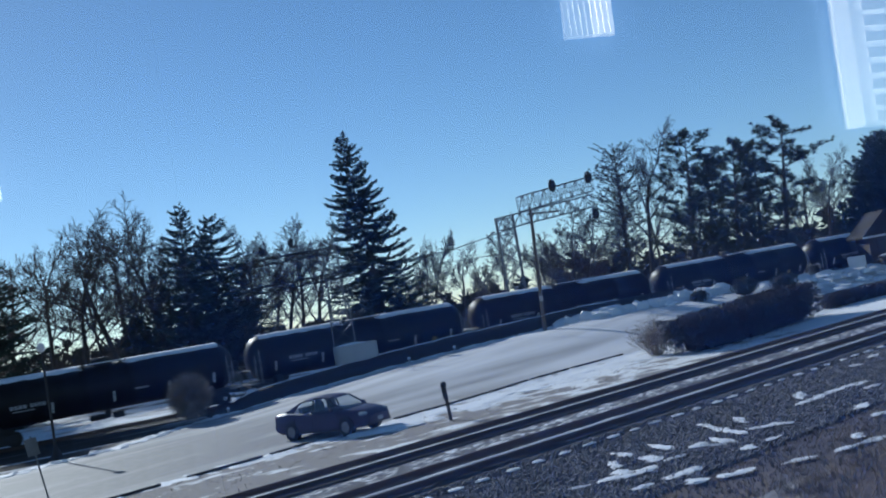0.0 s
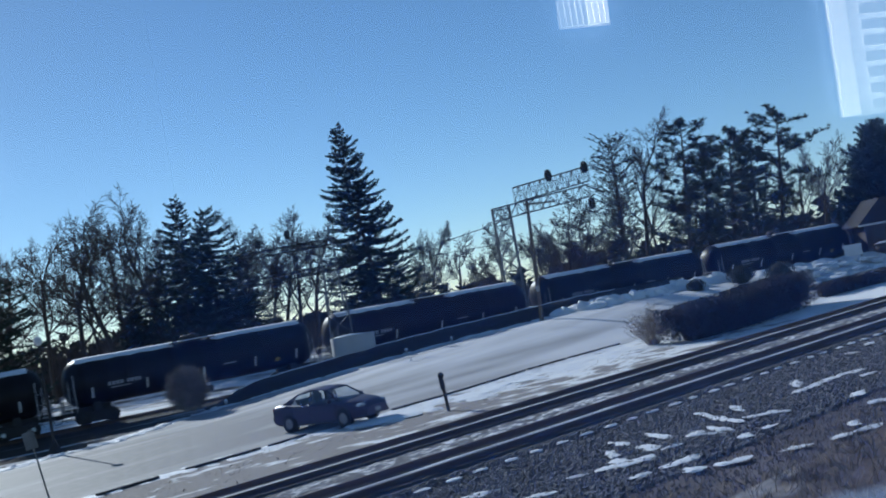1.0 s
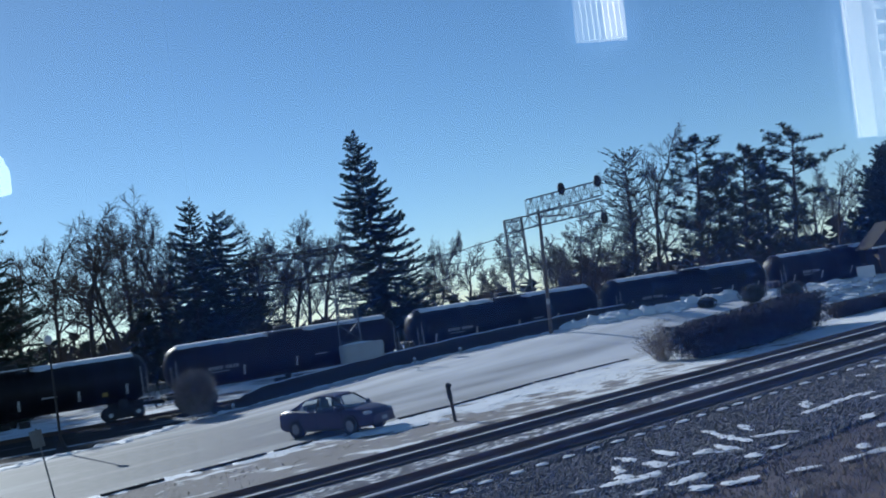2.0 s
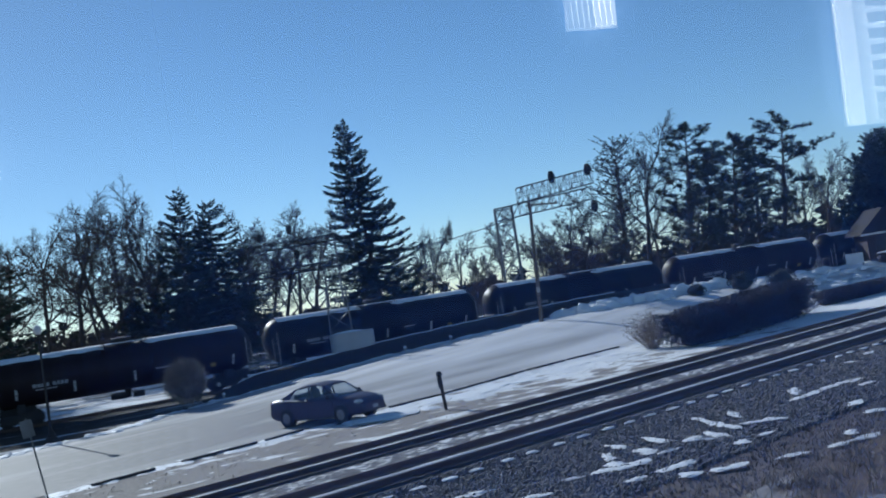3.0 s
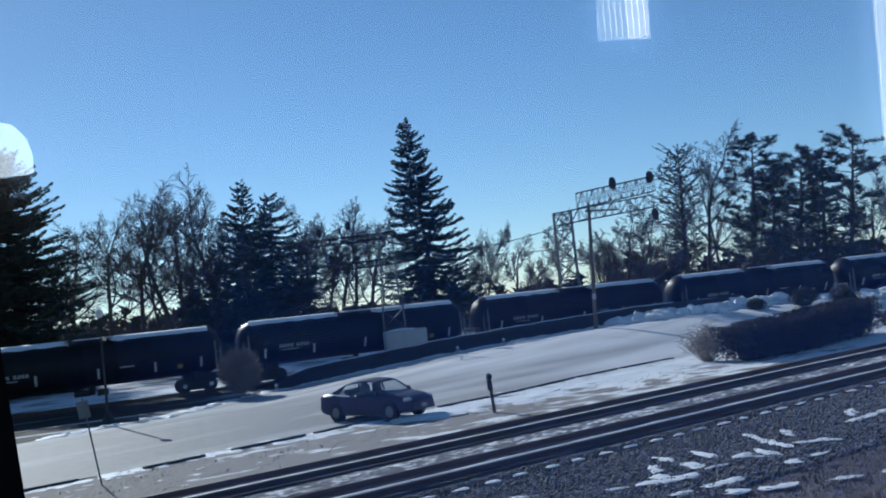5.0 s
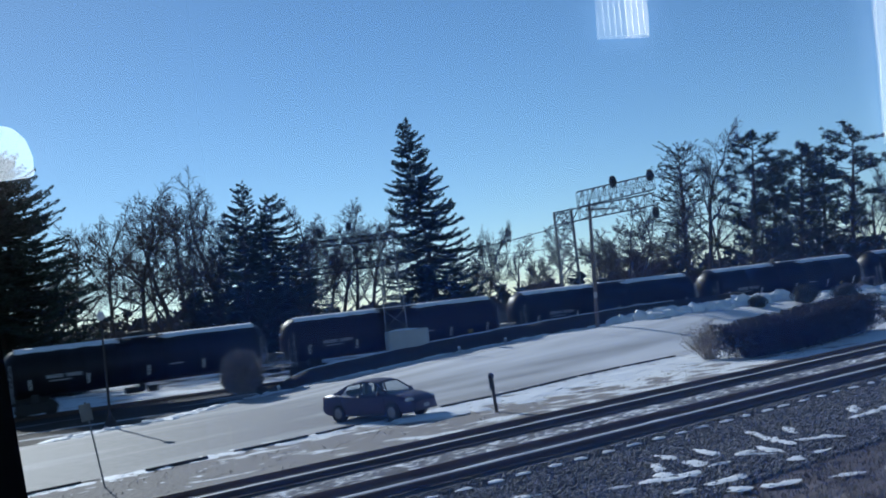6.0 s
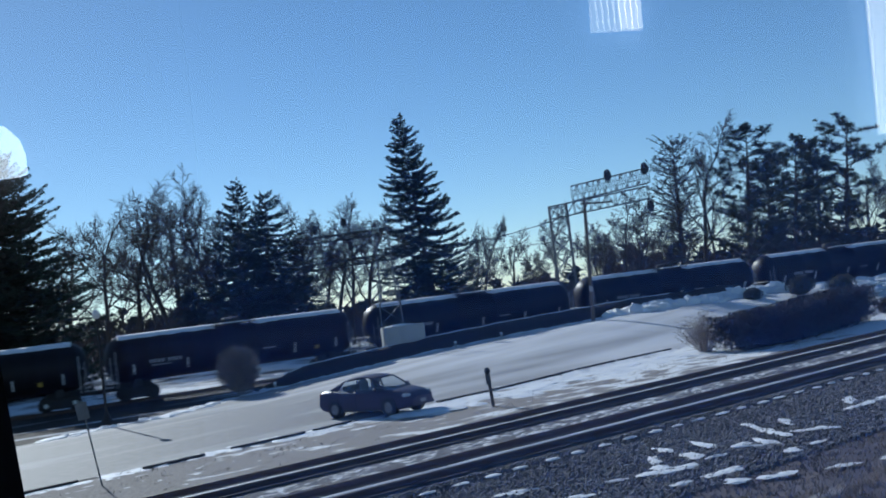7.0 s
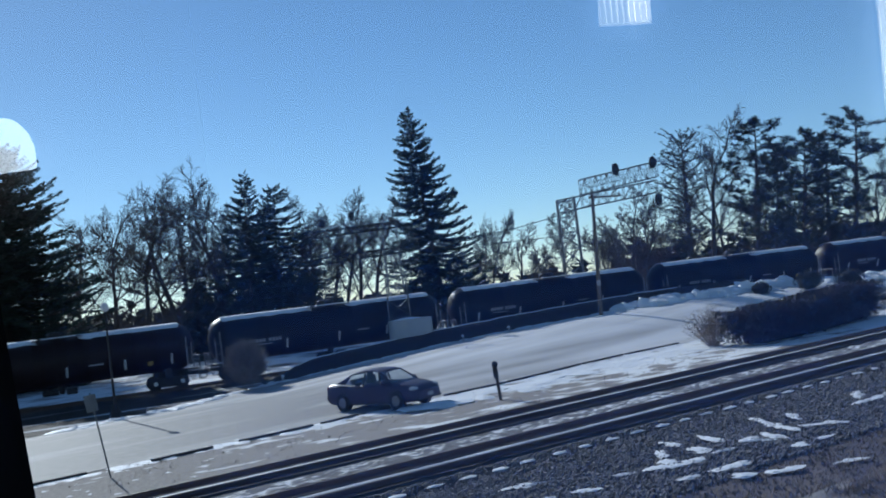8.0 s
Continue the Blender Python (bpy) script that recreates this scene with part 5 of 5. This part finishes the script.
def tie_end_snow():
    rng = random.Random(61)
    f = Form()
    s = -4.0
    while s < 45:
        x, y, _ = on_track(s + rng.uniform(-0.05, 0.05), 18.75 + rng.uniform(-0.05, 0.05))
        k = len(f.v)
        f.lump((0, 0, 0), (rng.uniform(0.20, 0.32), rng.uniform(0.10, 0.16), 0.06), rng, 0.2, 9, 4, True)
        for i in range(k, len(f.v)):
            a, b, c = f.v[i]
            f.v[i] = (x + TC * a - TS * b, y + TS * a + TC * b, c * 0.6 + 0.085)
        s += 0.98
    tagged(part("tie_end_snow", f, SNOW, None, "row of small snow patches beside the near track", True), category="snow", kind="stuff")


def ballast_snow():
    """Long thin melting patches on the ballast and the dirt, each from one end to the other."""
    rng = random.Random(62)
    f = Form()
    ends = [(3.4, 21.5, 5.1, 22.0), (5.1, 24.7, 5.6, 23.0), (4.7, 23.5, 4.6, 22.1), (5.8, 22.8, 6.3, 23.0), (7.9, 26.5, 8.2, 24.3),
            (6.8, 23.7, 7.2, 23.5), (8.9, 26.7, 8.9, 25.5), (8.6, 24.8, 9.6, 24.6), (7.6, 22.4, 8.5, 22.9), (5.4, 20.9, 6.4, 21.5),
            (5.2, 19.9, 5.7, 20.0), (6.2, 19.9, 6.7, 20.1), (4.3, 20.3, 4.8, 20.5), (10.8, 27.0, 13.8, 29.1), (11.8, 29.3, 11.5, 28.2),
            (9.1, 20.5, 10.0, 20.9), (7.5, 20.1, 8.0, 20.2), (7.5, 24.5, 7.6, 23.7), (6.1, 24.9, 6.3, 24.0)]
    for _ in range(26):
        x, y, _z = on_track(rng.uniform(2, 34), rng.uniform(11.5, 18.0))
        a, L = TRACK_TURN + rng.gauss(-0.1, 0.3), rng.uniform(0.1, 0.5)
        ends.append((x, y, x + L * math.cos(a), y + L * math.sin(a)))
    for x0, y0, x1, y1 in ends:
        a, b = Vector((x0, y0, 0.05)), Vector((x1, y1, 0.05))
        L = (b - a).length
        d = (b - a).normalized()
        for i in range(max(2, int(L / 0.22))):
            p = a.lerp(b, rng.random()) + Vector((rng.gauss(0, 0.05), rng.gauss(0, 0.05), 0))
            k = len(f.v)
            f.lump((0, 0, 0), (rng.uniform(0.16, 0.40), rng.uniform(0.08, 0.19), 0.025), rng, 0.45, 14, 3, True)
            for q in range(k, len(f.v)):
                u, v, w = f.v[q]
                f.v[q] = (p.x + d.x * u - d.y * v, p.y + d.y * u + d.x * v, p.z + w)
    tagged(part("ballast_snow", f, SNOW, None, "melting snow patches on the ballast", True), category="snow", kind="stuff")


tie_end_snow()
ballast_snow()


def stones():
    rng = random.Random(71)
    f = Form()
    for _ in range(42000):
        n = 19.2 - 6.1 * rng.random() ** 1.3
        base = 0.09 * smooth_step((n - 18.6) / 0.4)
        s = rng.uniform(-6, 36)
        x, y, _ = on_track(s, n)
        r, a = rng.uniform(0.022, 0.055), rng.uniform(0, 6.28)
        hz, tx, ty = base + 0.03 + r * rng.uniform(0.4, 1.0), rng.uniform(-0.4, 0.4) * r, rng.uniform(-0.4, 0.4) * r
        k = len(f.v)
        ring = [(math.cos(a + 1.2566 * i) * r * rng.uniform(0.8, 1.2), math.sin(a + 1.2566 * i) * r * rng.uniform(0.8, 1.2)) for i in range(5)]
        f.v += [(x + p, y + q, -0.02) for p, q in ring]
        f.v += [(x + p * 0.62 + tx, y + q * 0.62 + ty, hz + 0.25 * p) for p, q in ring]
        f.f += [(k + i, k + (i + 1) % 5, k + 5 + (i + 1) % 5, k + 5 + i) for i in range(5)] + [(k + 5, k + 6, k + 7, k + 8, k + 9)]
    tagged(part("ballast_stones", f, STONE, None, "loose broken ballast stones"), category="ballast", kind="stuff")


STONE = material("ballast_stone", (0.19, 0.185, 0.19), 0.9, (0.025, 0.023, 0.027), 3.0, 20.0, 0.7, 0.2, random_shade=0.8)
stones()


def gravel():
    rng = random.Random(72)
    f = Form()
    for _ in range(16000):
        x, y, _z = on_track(rng.uniform(-4, 32), rng.uniform(9.5, 14.4))
        r, a = rng.uniform(0.010, 0.034), rng.uniform(0, 6.28)
        p = [(x + math.cos(a + 2.094 * i) * r, y + math.sin(a + 2.094 * i) * r) for i in range(3)]
        top = (x + rng.uniform(-0.3, 0.3) * r, y + rng.uniform(-0.3, 0.3) * r, 0.03 + r * rng.uniform(0.5, 1.1))
        for i in range(3):
            f.tri((*p[i], -0.02), (*p[(i + 1) % 3], -0.02), top)
    tagged(part("gravel", f, GRAVEL, None, "loose brown gravel on the dirt"), category="gravel", kind="stuff")


GRAVEL = material("brown_gravel", (0.26, 0.22, 0.20), 0.9, (0.08, 0.066, 0.06), 3.0, 20.0, 0.7, 0.2, random_shade=0.6)
gravel()


def dry_grass():
    rng = random.Random(81)
    f = Form()
    for _ in range(1900):
        s, n = rng.uniform(8, 32), rng.uniform(4.5, 12.5)
        if n > 11.0 + rng.gauss(0, 0.7):
            continue
        x, y, _ = on_track(s, n)
        for _ in range(9):
            a = Vector((x + rng.gauss(0, 0.10), y + rng.gauss(0, 0.10), 0.02))
            top = a + Vector((rng.gauss(0, 0.14), rng.gauss(0, 0.14), rng.uniform(0.10, 0.34)))
            o = Vector((rng.gauss(0, 1), rng.gauss(0, 1), 0)).normalized() * 0.012
            f.tri(a - o, a + o, top)
    for _ in range(700):
        x, y, _z = on_track(rng.uniform(-6, 48), rng.uniform(27.4, 33.2))
        for _ in range(4):
            a = Vector((x + rng.gauss(0, 0.12), y + rng.gauss(0, 0.12), -0.01))
            top = a + Vector((rng.gauss(0, 0.07), rng.gauss(0, 0.07), rng.uniform(0.03, 0.10)))
            o = Vector((rng.gauss(0, 1), rng.gauss(0, 1), 0)).normalized() * 0.018
            f.tri(a - o, a + o, top)
    tagged(part("dry_grass", f, DRY, None, "brown dead grass tufts beside the ballast"), category="grass", kind="stuff")


dry_grass()

# ---------------------------------------------------------------- the added, unseen room and its pane
tagged(part("room_floor", Form().box(0, -1.0, 2.9, 5.0, 3.0, 0.2), ROOM, None, "blue-grey floor of the added room"), kind="structure")
tagged(part("room_ceiling", Form().box(0, -1.0, 6.1, 5.0, 3.0, 0.2), ROOM, None, "blue-grey ceiling of the added room"), kind="structure")
tagged(part("wall_west", Form().box(-2.6, -1.0, 3.1, 0.2, 3.4, 6.2), ROOM, None, "blue-grey side wall of the added room"), kind="structure")
tagged(part("wall_east", Form().box(2.6, -1.0, 3.1, 0.2, 3.4, 6.2), ROOM, None, "blue-grey side wall of the added room"), kind="structure")
tagged(part("wall_south", Form().box(0, -2.42, 3.1, 5.0, 0.2, 6.2), ROOM, None, "blue-grey back wall of the added room, mirrored as a haze"), kind="structure")
f = Form().box(0, 0.6, 1.95, 5.0, 0.2, 3.9).box(0, 0.6, 5.75, 5.0, 0.2, 0.9).box(-1.75, 0.6, 4.6, 1.5, 0.2, 1.4).box(1.75, 0.6, 4.6, 1.5, 0.2, 1.4)
tagged(part("wall_north", f, ROOM, None, "added wall with an opening for the pane"), kind="structure")
# Added dark panel and stepped strips thin out the mirrored haze at the left
tagged(part("veil_block_panel", Form().box(-1.93, -2.31, 4.6, 1.12, 0.02, 2.7), VEIL_BLOCK, None, "added dark panel on the back wall, keeping the mirrored veil off the left"), kind="structure")
hanging = thing("veil_fade", pose(-1.37, -2.308, 3.25), "added strips stepping from dark to wall blue, fading the mirrored veil", "wall hanging")
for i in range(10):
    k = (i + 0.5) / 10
    strip_tone = tuple(a + (b - a) * k * k for a, b in ((0.05, 0.40), (0.035, 0.56), (0.03, 0.92)))
    part("fade_strip", Form().box(0.075 * (i + 0.5), 0, 1.35, 0.075, 0.016, 2.7), material("veil_fade_tone", strip_tone, 0.95, tuple(c * 0.85 for c in strip_tone), 6.0, 60.0, 0.6, 0.2), hanging)
win = tagged(new("veil_pane"), "clear pane added between camera and yard to mirror glare and haze", "window", kind="structure")
pane = part("pane", Form().quad((-1.0, 0.45, 3.9), (1.0, 0.45, 3.9), (1.0, 0.45, 5.3), (-1.0, 0.45, 5.3)), PANE, win, "clear glass")
pane.visible_shadow = False
# Added post, in place of the dark bezel along the left of the view
corner = thing("bezel_post", pose(-1.885, 4.5, 0, 0, -4.6, 0), "wide black post added outside the pane for the dark bezel at left", "post")
part("post", Form().box(-0.05, 0, 3.4, 0.6, 0.3, 7.2), POST_BLACK, corner)


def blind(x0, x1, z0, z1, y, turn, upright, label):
    """A window behind the camera whose slats, level or upright, glow in place of sunlight, in a pale frame."""
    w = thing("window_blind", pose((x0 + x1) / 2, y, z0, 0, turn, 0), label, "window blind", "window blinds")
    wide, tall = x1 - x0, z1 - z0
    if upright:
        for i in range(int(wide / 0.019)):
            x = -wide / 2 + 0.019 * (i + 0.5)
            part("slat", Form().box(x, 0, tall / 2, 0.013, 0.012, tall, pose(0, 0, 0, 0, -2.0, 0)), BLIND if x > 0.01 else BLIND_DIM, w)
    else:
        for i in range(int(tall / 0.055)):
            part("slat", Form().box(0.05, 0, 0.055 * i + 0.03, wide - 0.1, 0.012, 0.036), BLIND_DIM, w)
        part("frame", Form().box(-wide / 2 + 0.025, 0.004, tall / 2, 0.05, 0.02, tall), BLIND, w, "pale window frame, glowing as if sunlit")
    part("backing", Form().box(0, -0.03, tall / 2, wide, 0.01, tall), BLIND_FAINT, w)
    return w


blind(0.733, 0.908, 5.31, 5.95, -2.28, 4, True, "bright window blind behind the camera, glowing in place of sunlight")
blind(1.637, 2.3, 4.84, 5.95, -2.28, 3, False, "bright window blind behind the camera, glowing in place of sunlight")
shade = thing("wall_lamp", pose(-1.255, -2.2, 5.07), "lit white rounded lamp shade on the back wall", "lamp")
part("shade", Form().lathe([(0.0, 0.11), (0.06, 0.11), (0.11, 0.095), (0.15, 0.06), (0.165, 0.01)], n=20), LAMP_WHITE, shade, smooth=True)
part("bracket", Form().box(0, -0.06, 0.02, 0.04, 0.12, 0.03), STEEL_DARK, shade)


# ---------------------------------------------------------------- what moves
TRAIN = [(0.0, 0.0), (1.0, -12.2), (1.5, -18.7), (3.0, -35.0), (3.5, -42.05), (4.0, -51.6), (4.5, -53.9), (4.7, -56.2), (5.8, -69.9), (6.0, -74.5), (6.5, -79.05), (7.0, -86.2), (8.0, -98.2)]


def motions():
    c, q = math.cos(radians(TRAIN_TURN)), math.sin(radians(TRAIN_TURN))
    for k, ob in CARS:
        s0 = -2.9 + 18.3 * k
        walk(ob, [(t, pose(c * (s0 + d), 74.6 + q * (s0 + d), 0, 0, 0, TRAIN_TURN)) for t, d in TRAIN])


motions()
